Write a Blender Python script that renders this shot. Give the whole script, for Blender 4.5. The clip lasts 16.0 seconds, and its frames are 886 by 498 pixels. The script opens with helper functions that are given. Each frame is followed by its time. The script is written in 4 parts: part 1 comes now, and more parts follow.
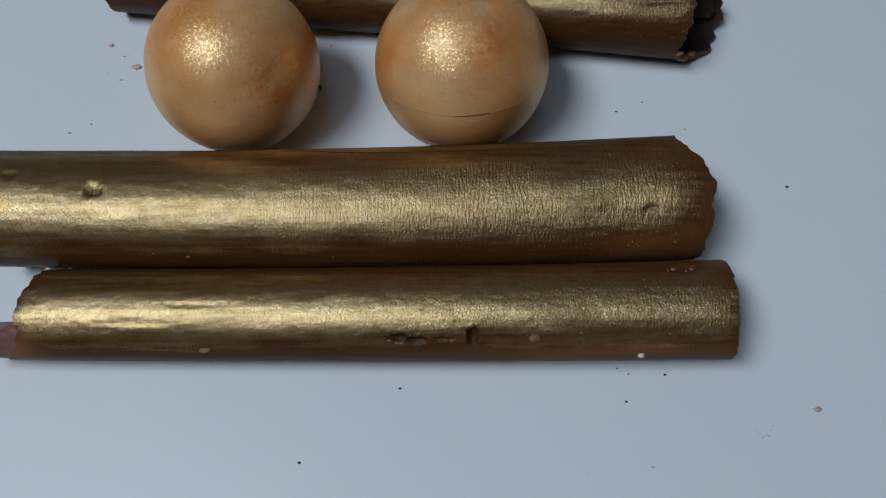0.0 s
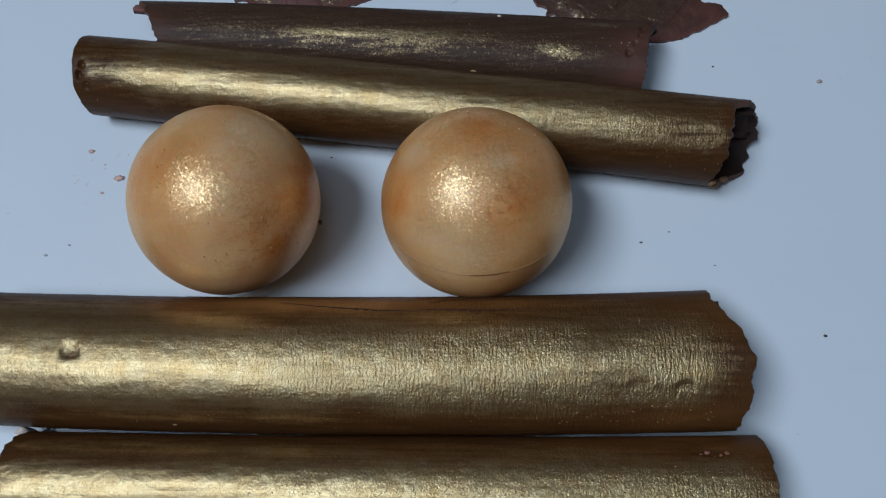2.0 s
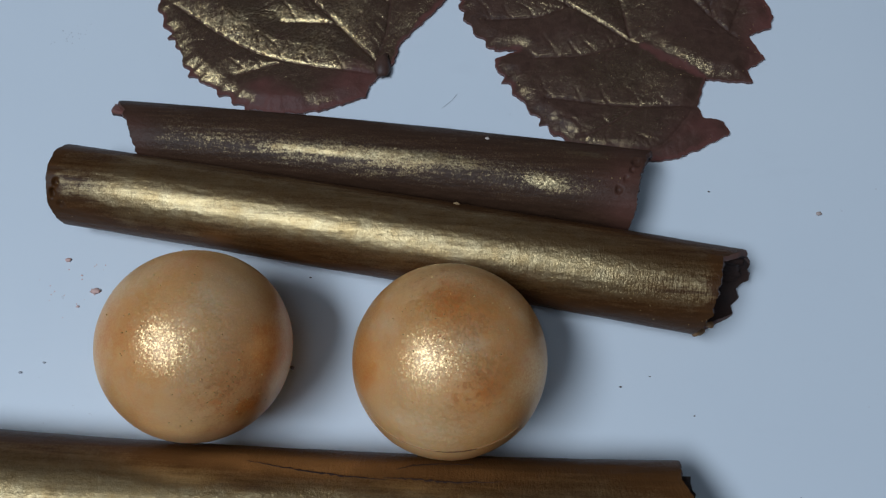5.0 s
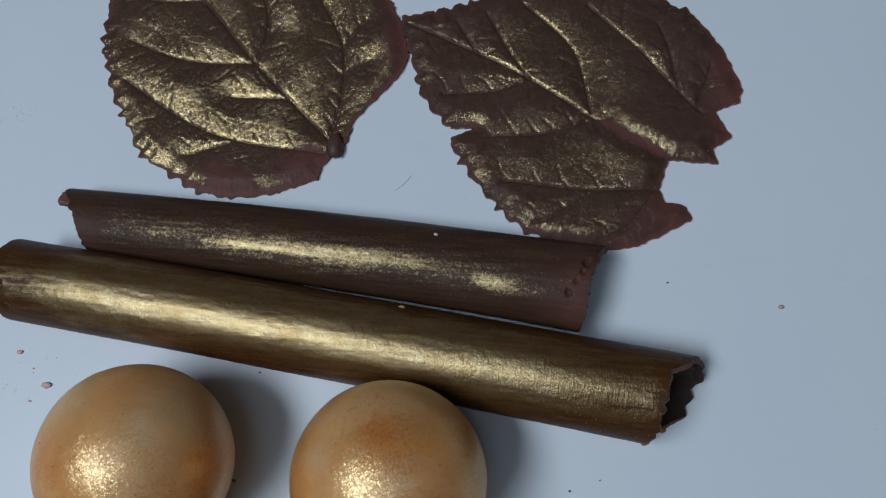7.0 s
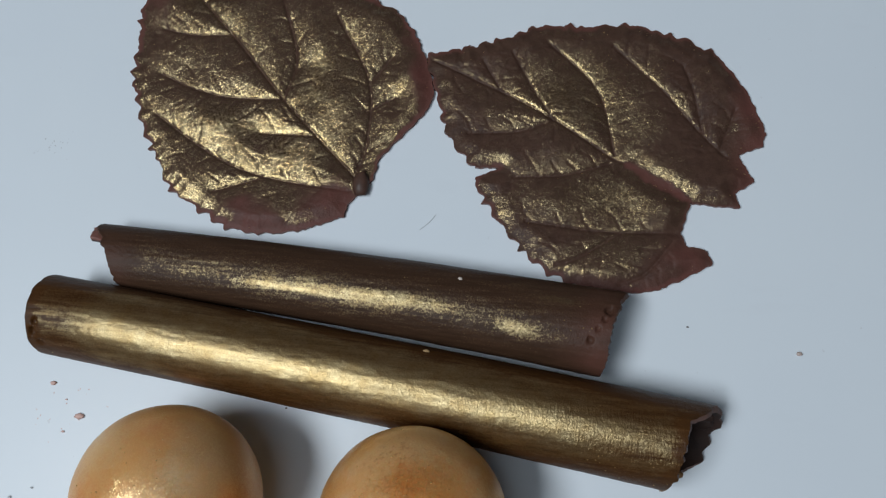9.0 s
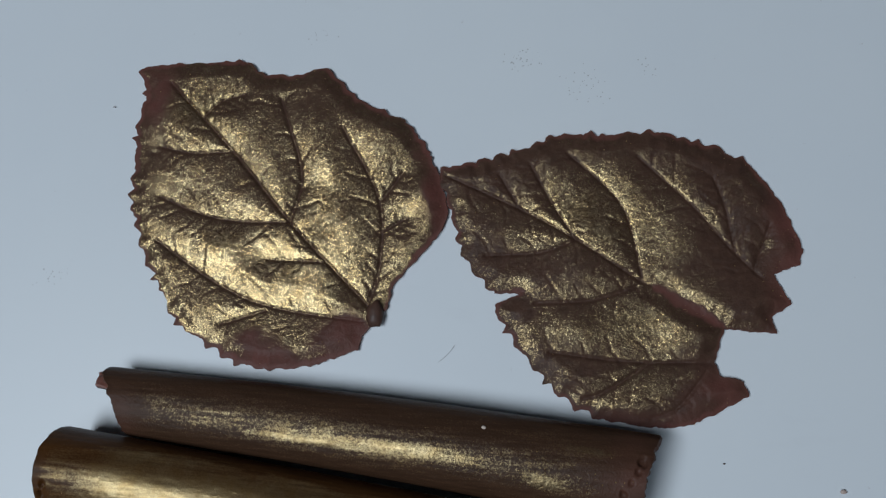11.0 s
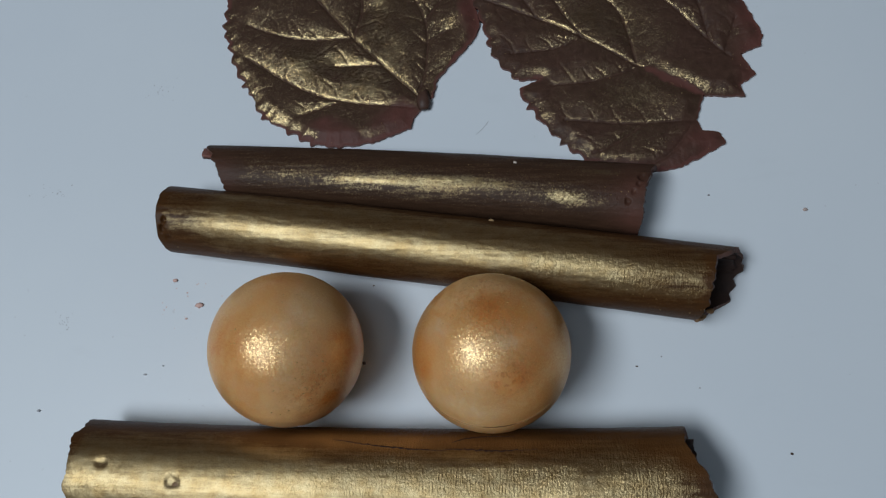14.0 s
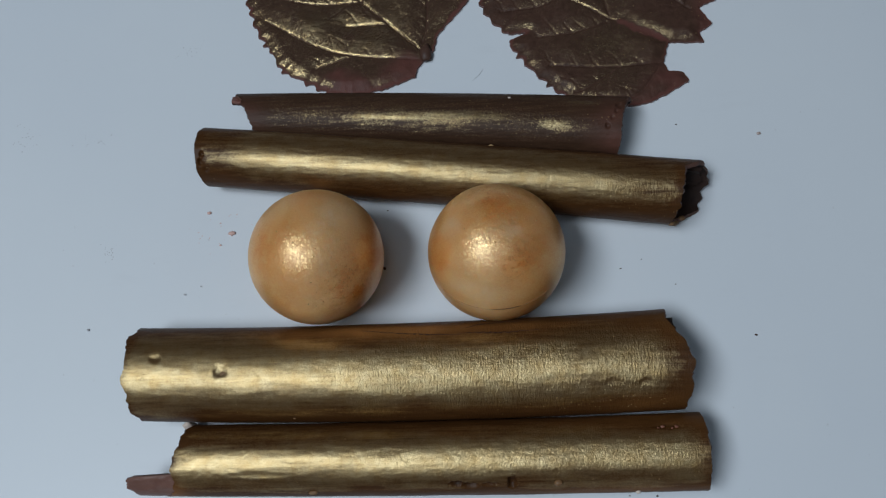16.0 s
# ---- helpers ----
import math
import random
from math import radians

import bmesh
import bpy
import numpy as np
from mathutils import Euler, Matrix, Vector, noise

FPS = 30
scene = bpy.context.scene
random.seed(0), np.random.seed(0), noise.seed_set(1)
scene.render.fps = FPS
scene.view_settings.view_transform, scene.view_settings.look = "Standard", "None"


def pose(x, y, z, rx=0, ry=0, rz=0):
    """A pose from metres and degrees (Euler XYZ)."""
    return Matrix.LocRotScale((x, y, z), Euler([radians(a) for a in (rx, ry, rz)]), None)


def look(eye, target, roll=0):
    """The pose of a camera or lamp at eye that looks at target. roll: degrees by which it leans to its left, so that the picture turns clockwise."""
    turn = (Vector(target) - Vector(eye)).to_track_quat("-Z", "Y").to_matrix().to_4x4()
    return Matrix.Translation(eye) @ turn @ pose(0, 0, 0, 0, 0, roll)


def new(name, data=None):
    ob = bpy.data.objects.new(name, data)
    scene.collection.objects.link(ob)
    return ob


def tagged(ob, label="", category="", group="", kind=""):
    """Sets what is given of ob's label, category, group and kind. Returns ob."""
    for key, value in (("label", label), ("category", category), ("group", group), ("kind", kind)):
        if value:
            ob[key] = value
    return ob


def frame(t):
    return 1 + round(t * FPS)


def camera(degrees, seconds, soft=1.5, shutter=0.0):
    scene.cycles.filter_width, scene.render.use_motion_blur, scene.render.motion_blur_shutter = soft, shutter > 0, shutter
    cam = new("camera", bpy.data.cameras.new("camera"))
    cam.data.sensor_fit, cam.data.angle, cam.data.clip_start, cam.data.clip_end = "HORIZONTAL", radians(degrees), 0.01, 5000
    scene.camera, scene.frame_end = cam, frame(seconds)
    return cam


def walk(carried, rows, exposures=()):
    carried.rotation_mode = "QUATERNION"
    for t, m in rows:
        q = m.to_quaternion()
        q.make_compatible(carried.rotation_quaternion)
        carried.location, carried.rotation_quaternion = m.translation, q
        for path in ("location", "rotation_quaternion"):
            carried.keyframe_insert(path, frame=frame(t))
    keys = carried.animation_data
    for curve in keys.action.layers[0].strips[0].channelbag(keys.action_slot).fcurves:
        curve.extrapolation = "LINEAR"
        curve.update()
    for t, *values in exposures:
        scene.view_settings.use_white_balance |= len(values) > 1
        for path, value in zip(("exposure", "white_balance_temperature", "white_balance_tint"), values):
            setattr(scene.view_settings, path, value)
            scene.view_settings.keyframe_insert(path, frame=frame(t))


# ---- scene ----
cam = camera(56.0, 16.0, soft=1.25)
# seconds, eye in metres, turn in degrees
PATH = [
    (0, 0.00781, -0.01446, 0.12673, 25.508, 2.538, 0.890),
    (0.5, 0.00535, -0.00729, 0.12725, 25.242, 2.353, 0.908),
    (1, 0.00467, 0.00292, 0.12601, 24.634, 2.099, 0.957),
    (1.5, 0.00322, 0.01051, 0.12690, 24.103, 1.863, 1.038),
    (2, 0.00397, 0.01669, 0.12833, 23.296, 1.639, 1.191),
    (2.5, 0.00502, 0.02281, 0.13226, 22.485, 1.552, 1.449),
    (3, 0.00536, 0.02690, 0.13472, 21.636, 1.395, 1.672),
    (3.5, 0.00576, 0.03271, 0.13644, 20.759, 1.337, 1.956),
    (4, 0.00501, 0.03983, 0.13795, 20.054, 1.502, 2.738),
    (4.5, 0.00749, 0.04764, 0.13797, 19.341, 1.751, 3.217),
    (5, 0.00957, 0.04961, 0.13739, 18.670, 2.087, 3.563),
    (5.2, 0.01073, 0.05367, 0.13931, 18.278, 2.326, 3.463),
    (7.3, 0.02146, 0.07581, 0.14178, 14.875, 3.906, 3.939),
    (7.5, 0.01967, 0.07542, 0.14285, 14.840, 3.855, 4.058),
    (8, 0.01837, 0.07529, 0.14304, 14.419, 3.989, 4.387),
    (8.5, 0.01842, 0.07801, 0.14348, 14.202, 4.266, 4.524),
    (9, 0.01871, 0.08548, 0.14627, 13.538, 4.514, 4.773),
    (9.5, 0.01591, 0.09851, 0.15155, 12.848, 4.576, 4.576),
    (9.7, 0.01437, 0.10226, 0.15157, 12.592, 4.413, 4.582),
    (11.8, 0.01872, 0.11900, 0.14213, 7.838, 7.162, 0.822),
    (12, 0.02027, 0.11655, 0.14565, 7.224, 7.394, 0.427),
    (12.5, 0.02315, 0.09777, 0.15115, 9.164, 6.973, 0.731),
    (13, 0.02124, 0.08137, 0.15933, 9.646, 7.204, 0.346),
    (13.5, 0.01579, 0.05974, 0.16325, 14.078, 6.582, 0.882),
    (14, 0.01357, 0.04941, 0.16604, 16.163, 6.442, 1.752),
    (14.5, 0.01412, 0.04198, 0.17108, 17.163, 6.377, 1.919),
    (15, 0.02080, 0.03460, 0.17732, 17.808, 5.698, 1.410),
    (15.5, 0.01382, 0.02572, 0.17998, 18.202, 5.466, 0.451),
    (16, 0.00696, 0.01757, 0.18187, 18.666, 4.778, -0.332),
]
EXPOSURES = [(0.0, -0.13, 6250, 10), (1.5, -0.04, 5800, 10), (3.5, 0.05, 5650, 10), (5.0, 0.0, 5800, 10), (7.5, -0.10, 6150, 10), (7.7, 0.15, 6350, 10), (8.0, 0.56, 6600, 10), (8.4, 0.62, 6650, 10), (8.7, 0.58, 6600, 10), (9.1, 0.14, 6350, 10), (9.5, -0.06, 6150, 10), (11.8, 0.10, 6350, 10), (12.0, 0.21, 6350, 10), (12.5, -0.18, 6350, 10), (14.0, -0.08, 6300, 10), (16.0, -0.08, 6250, 10)]
walk(cam, [(t, pose(x, y, z, rx, ry, rz)) for t, x, y, z, rx, ry, rz in PATH], EXPOSURES)

# ---------------------------------------------------------------- light
world = bpy.data.worlds.new("world")
scene.world = world
world.use_nodes = True
world.node_tree.nodes["Background"].inputs[0].default_value = (0.62, 0.78, 1.0, 1)
world.node_tree.nodes["Background"].inputs[1].default_value = 0.02


def area_lamp(name, eye, target, size, deep, watts, colour):
    data = bpy.data.lights.new(name, "AREA")
    data.shape, data.size, data.size_y, data.energy, data.color = "ELLIPSE", size, deep, watts, colour
    lamp = new(name, data)
    lamp.matrix_world = look(eye, target)
    return lamp


# a small work lamp close by, and an unseen overhead fill added to lighten shadows
area_lamp("work_lamp", (-0.53, -0.20, 1.19), (0.0, 0.10, 0.0), 0.76, 0.36, 10.9, (0.85, 0.94, 1.0))
area_lamp("ceiling_lamp", (0.0, -0.35, 2.3), (0.0, 0.1, 0.0), 0.9, 0.9, 3.6, (0.76, 0.89, 1.0))

# ---------------------------------------------------------------- helpers


def smooth(a, b, x):
    t = np.clip((np.asarray(x, float) - a) / (b - a), 0, 1)
    return t * t * (3 - 2 * t)


def hashed(ix, iy, iz, seed):
    h = (ix * 374761393 + iy * 668265263 + iz * 2147483647 + seed * 1274126177) & 0xFFFFFFFF
    h = ((h ^ (h >> 13)) * 1274126177) & 0xFFFFFFFF
    h = ((h ^ (h >> 16)) * 2246822519) & 0xFFFFFFFF
    return (h ^ (h >> 15)) / 4294967295.0


def value_noise(x, y, z=0.0, seed=0):
    """Smooth noise from -1 to 1, one lattice cell to the unit."""
    x, y, z = np.broadcast_arrays(np.asarray(x, float), np.asarray(y, float), np.asarray(z, float))
    ix, iy, iz = (np.floor(a).astype(np.int64) for a in (x, y, z))
    fx, fy, fz = (a - b for a, b in ((x, ix), (y, iy), (z, iz)))
    fx, fy, fz = (f * f * (3 - 2 * f) for f in (fx, fy, fz))
    total = 0.0
    for a in (0, 1):
        for b in (0, 1):
            for c in (0, 1):
                w = (fx if a else 1 - fx) * (fy if b else 1 - fy) * (fz if c else 1 - fz)
                total = total + w * hashed(ix + a, iy + b, iz + c, seed)
    return total * 2 - 1


def fractal(x, y, z=0.0, seed=0, octaves=3):
    return sum(value_noise(np.asarray(x) * 2 ** o, np.asarray(y) * 2 ** o, np.asarray(z) * 2 ** o, seed + 7 * o) / 2 ** o for o in range(octaves))


def raw_mesh(name, verts, faces, material, parent=None, label="", masks=None, flat=False):
    me = bpy.data.meshes.new(name)
    me.from_pydata([tuple(v) for v in verts], [], [tuple(f) for f in faces])
    me.materials.append(material)
    me.polygons.foreach_set("use_smooth", [not flat] * len(me.polygons))
    for key, values in (masks or {}).items():
        me.attributes.new(key, "FLOAT", "POINT").data.foreach_set("value", np.asarray(values, np.float32))
    me.update()
    ob = new(name, me)
    if parent is not None:
        ob.parent = parent
    if label:
        tagged(ob, label)
    return ob


def part(name, bm, material, parent, label="", flat=False):
    me = bpy.data.meshes.new(name)
    bm.normal_update()
    bm.to_mesh(me)
    bm.free()
    me.materials.append(material)
    me.polygons.foreach_set("use_smooth", [not flat] * len(me.polygons))
    ob = new(name, me)
    if parent is not None:
        ob.parent = parent
    if label:
        tagged(ob, label)
    return ob


def thing(name, label, category, group="", at=(0, 0, 0)):
    ob = new(name)
    ob.empty_display_size = 0.01
    ob.location = at
    return tagged(ob, label, category, group)


def box(name, low, high, material, kind="structure", label="", category=""):
    bm = bmesh.new()
    bmesh.ops.create_cube(bm, size=1)
    for v in bm.verts:
        v.co = [low[i] if v.co[i] < 0 else high[i] for i in range(3)]
    ob = part(name, bm, material, None, flat=True)
    return tagged(ob, label, category, kind=kind)


# ---------------------------------------------------------------- materials


class Nodes:
    """A material's node tree, with short calls."""

    def __init__(self, name):
        self.material = bpy.data.materials.new(name)
        self.material.use_nodes = True
        self.tree = self.material.node_tree
        self.shader = self.tree.nodes["Principled BSDF"]
        self.coords = self.add("ShaderNodeTexCoord").outputs["Object"]

    def add(self, kind, **values):
        node = self.tree.nodes.new(kind)
        if "operation" in values:
            node.operation = values["operation"]
        if "use_clamp" in values:
            node.use_clamp = values["use_clamp"]
        if "feature" in values:
            node.feature = values["feature"]
        if "data_type" in values:
            node.data_type = values["data_type"]
        if "attribute_name" in values:
            node.attribute_name = values["attribute_name"]
        return node

    def link(self, source, socket):
        if isinstance(source, (int, float)):
            socket.default_value = source
        elif isinstance(source, tuple):
            socket.default_value = (*source, 1.0)[:4]
        else:
            self.tree.links.new(source, socket)

    def stretched(self, sx, sy, sz, rz=0.0):
        node = self.add("ShaderNodeMapping")
        node.inputs["Scale"].default_value = (sx, sy, sz)
        node.inputs["Rotation"].default_value = (0, 0, radians(rz))
        self.link(self.coords, node.inputs["Vector"])
        return node.outputs[0]

    def noise(self, scale, detail=3.0, rough=0.55, vector=None):
        node = self.add("ShaderNodeTexNoise")
        self.link(vector or self.coords, node.inputs["Vector"])
        node.inputs["Scale"].default_value, node.inputs["Detail"].default_value, node.inputs["Roughness"].default_value = scale, detail, rough
        return node.outputs["Fac"]

    def cells(self, scale, output="Color", vector=None, feature="F1"):
        node = self.add("ShaderNodeTexVoronoi", feature=feature)
        self.link(vector or self.coords, node.inputs["Vector"])
        node.inputs["Scale"].default_value = scale
        return node.outputs[output]

    def ramp(self, value, low, high, to_low=0.0, to_high=1.0):
        node = self.add("ShaderNodeMapRange")
        self.link(value, node.inputs[0])
        for i, v in enumerate((low, high, to_low, to_high)):
            node.inputs[1 + i].default_value = v
        return node.outputs[0]

    def maths(self, operation, a, b=0.0, clamp=False):
        node = self.add("ShaderNodeMath", operation=operation, use_clamp=clamp)
        self.link(a, node.inputs[0])
        self.link(b, node.inputs[1])
        return node.outputs[0]

    def mix(self, factor, a, b):
        node = self.add("ShaderNodeMix", data_type="RGBA")
        self.link(factor, node.inputs[0])
        self.link(a, node.inputs[6])
        self.link(b, node.inputs[7])
        return node.outputs[2]

    def mask(self, name):
        return self.add("ShaderNodeAttribute", attribute_name=name).outputs["Fac"]

    def bump(self, height, strength, distance, after=None):
        node = self.add("ShaderNodeBump")
        node.inputs["Strength"].default_value, node.inputs["Distance"].default_value = strength, distance
        self.link(height, node.inputs["Height"])
        if after is not None:
            self.link(after, node.inputs["Normal"])
        return node.outputs[0]

    def flakes(self, scale, amount, vector=None, spread=(1.0, 1.0, 1.0)):
        """Small facets, each turned its own way, as in metal dust; spread says how far along each axis."""
        shift = self.add("ShaderNodeVectorMath", operation="SUBTRACT")
        self.link(self.cells(scale, "Color", vector), shift.inputs[0])
        shift.inputs[1].default_value = (0.5, 0.5, 0.5)
        wide = self.add("ShaderNodeVectorMath", operation="MULTIPLY")
        self.link(shift.outputs[0], wide.inputs[0])
        wide.inputs[1].default_value = spread
        size = self.add("ShaderNodeVectorMath", operation="SCALE")
        self.link(wide.outputs[0], size.inputs[0])
        self.link(amount, size.inputs["Scale"])
        total = self.add("ShaderNodeVectorMath", operation="ADD")
        self.link(self.add("ShaderNodeNewGeometry").outputs["Normal"], total.inputs[0])
        self.link(size.outputs[0], total.inputs[1])
        unit = self.add("ShaderNodeVectorMath", operation="NORMALIZE")
        self.link(total.outputs[0], unit.inputs[0])
        return unit.outputs[0]

    def finish(self, colour, rough, metal=0.0, normal=None, **others):
        self.link(colour, self.shader.inputs["Base Color"])
        self.link(rough, self.shader.inputs["Roughness"])
        self.link(metal, self.shader.inputs["Metallic"])
        if normal is not None:
            self.link(normal, self.shader.inputs["Normal"])
        for key, value in others.items():
            self.link(value, self.shader.inputs[key.replace("_", " ")])
        return self.material


DARK, GOLD = (0.056, 0.022, 0.006), (0.82, 0.64, 0.34)


def dusted_chocolate(name, stretch, cover, milk, dark=DARK, grain_size=3000.0, sparkle=1.0, weave=0.0, patchy=1.0, netted=0.0, thick=0.58, gloss=0.33, rugged=0.40, flake=5000.0, spread=(1.0, 1.0, 1.0), shine=0.15, speckle=1.0, brushed=0.12):
    """Chocolate brushed with gold dust; the masks bare and dust of the mesh say where it lies, and on rolls dust also
    paints in dark flanks.
    """
    n = Nodes(name)
    streaks = n.noise(1.0, 4.0, 0.65, n.stretched(*stretch))
    lines = n.noise(1.0, 3.0, 0.6, n.stretched(*(4 * s for s in stretch)))
    blots = n.noise(230.0, 4.0, 0.6)
    grain = n.add("ShaderNodeSeparateColor")
    n.link(n.cells(grain_size), grain.inputs[0])
    fine = n.add("ShaderNodeSeparateColor")
    n.link(n.cells(2.1 * grain_size), fine.inputs[0])
    bare = n.mask("bare")
    dust = n.maths("ADD", n.ramp(streaks, 0.30, 0.70, -0.18 * patchy, 0.18 * patchy), n.ramp(blots, 0.30, 0.70, -0.12 * patchy, 0.12 * patchy))
    dust = n.maths("ADD", dust, n.ramp(lines, 0.3, 0.7, -brushed, brushed))
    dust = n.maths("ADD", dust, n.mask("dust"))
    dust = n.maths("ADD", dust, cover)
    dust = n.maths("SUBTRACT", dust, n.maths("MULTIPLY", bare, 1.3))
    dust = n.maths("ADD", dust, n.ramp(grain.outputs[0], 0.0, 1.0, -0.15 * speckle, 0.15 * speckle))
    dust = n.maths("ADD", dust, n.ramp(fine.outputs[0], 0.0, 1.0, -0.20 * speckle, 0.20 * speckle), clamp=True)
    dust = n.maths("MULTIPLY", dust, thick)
    body = n.mix(n.mask("pit"), dark, (0.012, 0.006, 0.004))
    body = n.mix(n.maths("MULTIPLY", bare, n.ramp(blots, 0.3, 0.7, 0.65, 1.0)), n.mix(n.ramp(lines, 0.35, 0.65, 0.0, 0.6), body, tuple(1.7 * c for c in dark)), milk)
    gold = n.mix(n.ramp(n.noise(420.0), 0.3, 0.7), GOLD, (0.66, 0.46, 0.20))
    normal = n.flakes(flake, n.maths("MULTIPLY", n.maths("ADD", n.maths("MULTIPLY", dust, 0.8), 0.2), 0.25 * sparkle), spread=spread)
    normal = n.bump(lines, 0.22, 0.00012, normal)
    if weave:
        normal = n.bump(n.maths("MULTIPLY", n.noise(1.0, 2.0, 0.5, n.stretched(3000, 650, 650)), n.mask("weave")), weave, 0.00016, normal)
    if netted:
        normal = n.bump(n.ramp(n.cells(netted, "Distance", n.stretched(1.0, 1.7, 1.0, 40), "DISTANCE_TO_EDGE"), 0.0, 0.16), 0.07, 0.00025, normal)
        normal = n.bump(n.noise(1.0, 3.0, 0.6, n.stretched(1500, 240, 500, 75)), 0.16, 0.00025, normal)
    coarse = n.noise(2900.0, 3.0, 0.65)
    if weave:
        coarse = n.maths("MULTIPLY", coarse, n.maths("ADD", n.maths("MULTIPLY", n.mask("weave"), 0.9), 0.35))
    normal = n.bump(coarse, rugged, 0.0002, normal)
    n.finish(body, 0.45, 0.0, normal, Specular_IOR_Level=shine)
    metal = n.add("ShaderNodeBsdfPrincipled")
    for key, value in (("Base Color", gold), ("Metallic", 1.0), ("Roughness", gloss), ("Normal", normal)):
        n.link(value, metal.inputs[key])
    both = n.add("ShaderNodeMixShader")
    n.link(dust, both.inputs[0])
    n.link(n.shader.outputs[0], both.inputs[1])
    n.link(metal.outputs[0], both.inputs[2])
    n.link(both.outputs[0], n.tree.nodes["Material Output"].inputs[0])
    return n.material


def plain_chocolate(name, colour, other, rough=0.5):
    n = Nodes(name)
    normal = n.bump(n.noise(900.0, 4.0), 0.5, 0.00025)
    return n.finish(n.mix(n.ramp(n.noise(350.0), 0.3, 0.7), colour, other), rough, 0.0, normal, Specular_IOR_Level=0.35)


def pearl_shell(name, shift):
    """Cream shell with blotches of orange colour and brushed pearl dust."""
    n = Nodes(name)
    v = n.add("ShaderNodeMapping")
    v.inputs["Location"].default_value = shift
    n.link(n.coords, v.inputs["Vector"])
    vec = v.outputs[0]
    clouds = n.noise(58.0, 3.0, 0.5, vec)
    small = n.noise(260.0, 3.0, 0.6, vec)
    grain = n.add("ShaderNodeSeparateColor")
    n.link(n.cells(4200.0, vector=vec), grain.inputs[0])
    colour = n.mix(n.ramp(n.maths("ADD", clouds, n.ramp(small, 0.3, 0.7, -0.06, 0.06)), 0.42, 0.58), (0.75, 0.41, 0.16), (0.70, 0.30, 0.075))
    colour = n.mix(n.ramp(small, 0.50, 0.72, 0.0, 0.50), colour, (0.78, 0.50, 0.26))
    ragged = n.ramp(small, 0.35, 0.6, 0.35, 1.2)
    colour = n.mix(n.maths("MULTIPLY", n.mask("cream"), ragged, clamp=True), colour, (0.79, 0.51, 0.27))
    colour = n.mix(n.maths("MULTIPLY", n.mask("orange"), ragged, clamp=True), colour, (0.64, 0.20, 0.03))
    spots = n.maths("MULTIPLY", n.ramp(n.noise(1300.0, 2.0, 0.5, vec), 0.54, 0.62), n.mask("flecks"))
    colour = n.mix(n.maths("MULTIPLY", spots, 0.8), colour, (0.46, 0.15, 0.03))
    brushed = n.ramp(n.noise(120.0, 2.0, 0.5, vec), 0.30, 0.62, 0.35, 1.0)
    soft = n.bump(n.noise(330.0, 3.0, 0.5, vec), 0.10, 0.0002)
    n.finish(colour, 0.40, 0.0, soft, Specular_IOR_Level=0.45, Subsurface_Weight=0.5, Subsurface_Scale=0.003)
    n.shader.inputs["Subsurface Radius"].default_value = (1.0, 0.62, 0.36)
    # grains of gold dust on the shell
    glints = n.bump(n.noise(1500.0, 2.0, 0.6, vec), 0.2, 0.00015, n.flakes(5200.0, 0.26, vec))
    metal = n.add("ShaderNodeBsdfPrincipled")
    for key, value in (("Base Color", (0.90, 0.64, 0.30)), ("Metallic", 1.0), ("Roughness", 0.36), ("Normal", glints)):
        n.link(value, metal.inputs[key])
    both = n.add("ShaderNodeMixShader")
    n.link(n.maths("MULTIPLY", brushed, n.ramp(grain.outputs[0], 0.0, 1.0, 0.08, 0.56)), both.inputs[0])
    n.link(n.shader.outputs[0], both.inputs[1])
    n.link(metal.outputs[0], both.inputs[2])
    n.link(both.outputs[0], n.tree.nodes["Material Output"].inputs[0])
    return n.material


def board_surface():
    n = Nodes("white_board")
    haze = n.noise(9.0, 4.0, 0.6)
    smear = n.ramp(n.noise(1.0, 4.0, 0.65, n.stretched(38, 120, 60, 25)), 0.62, 0.80)
    colour = n.mix(n.ramp(haze, 0.3, 0.7), (0.70, 0.735, 0.78), (0.74, 0.77, 0.80))
    colour = n.mix(n.maths("MULTIPLY", smear, 0.10), colour, (0.52, 0.52, 0.55))
    specks = n.ramp(n.noise(700.0, 2.0), 0.74, 0.78)
    colour = n.mix(n.maths("MULTIPLY", specks, 0.25), colour, (0.40, 0.36, 0.36))
    return n.finish(colour, n.ramp(haze, 0.3, 0.7, 0.38, 0.46), 0.0, n.bump(n.noise(60.0, 4.0), 0.06, 0.0004))


def plain_paint(name, colour):
    n = Nodes(name)
    return n.finish(n.mix(n.noise(3.0, 4.0), colour, tuple(0.9 * c for c in colour)), 0.8, 0.0, n.bump(n.noise(180.0, 3.0), 0.2, 0.001))


BOARD = board_surface()
WALL = plain_paint("wall_paint", (0.34, 0.35, 0.37))
FLOOR = plain_paint("floor_paint", (0.25, 0.24, 0.23))
STICK = dusted_chocolate("gold_dusted_stick", (24, 330, 330), 0.56, (0.30, 0.125, 0.035), weave=1.0, grain_size=3900.0, sparkle=1.0, patchy=0.7, thick=0.47, gloss=0.38, rugged=0.55, flake=13000.0, spread=(2.4, 0.8, 0.8), speckle=0.6, brushed=0.17)
STICK_DARK = dusted_chocolate("thinly_dusted_stick", (26, 380, 380), -0.14, (0.115, 0.047, 0.034), (0.046, 0.023, 0.013), sparkle=1.0, patchy=0.9, thick=0.50, gloss=0.33, flake=5500.0, spread=(2.2, 0.8, 0.8), shine=0.15)
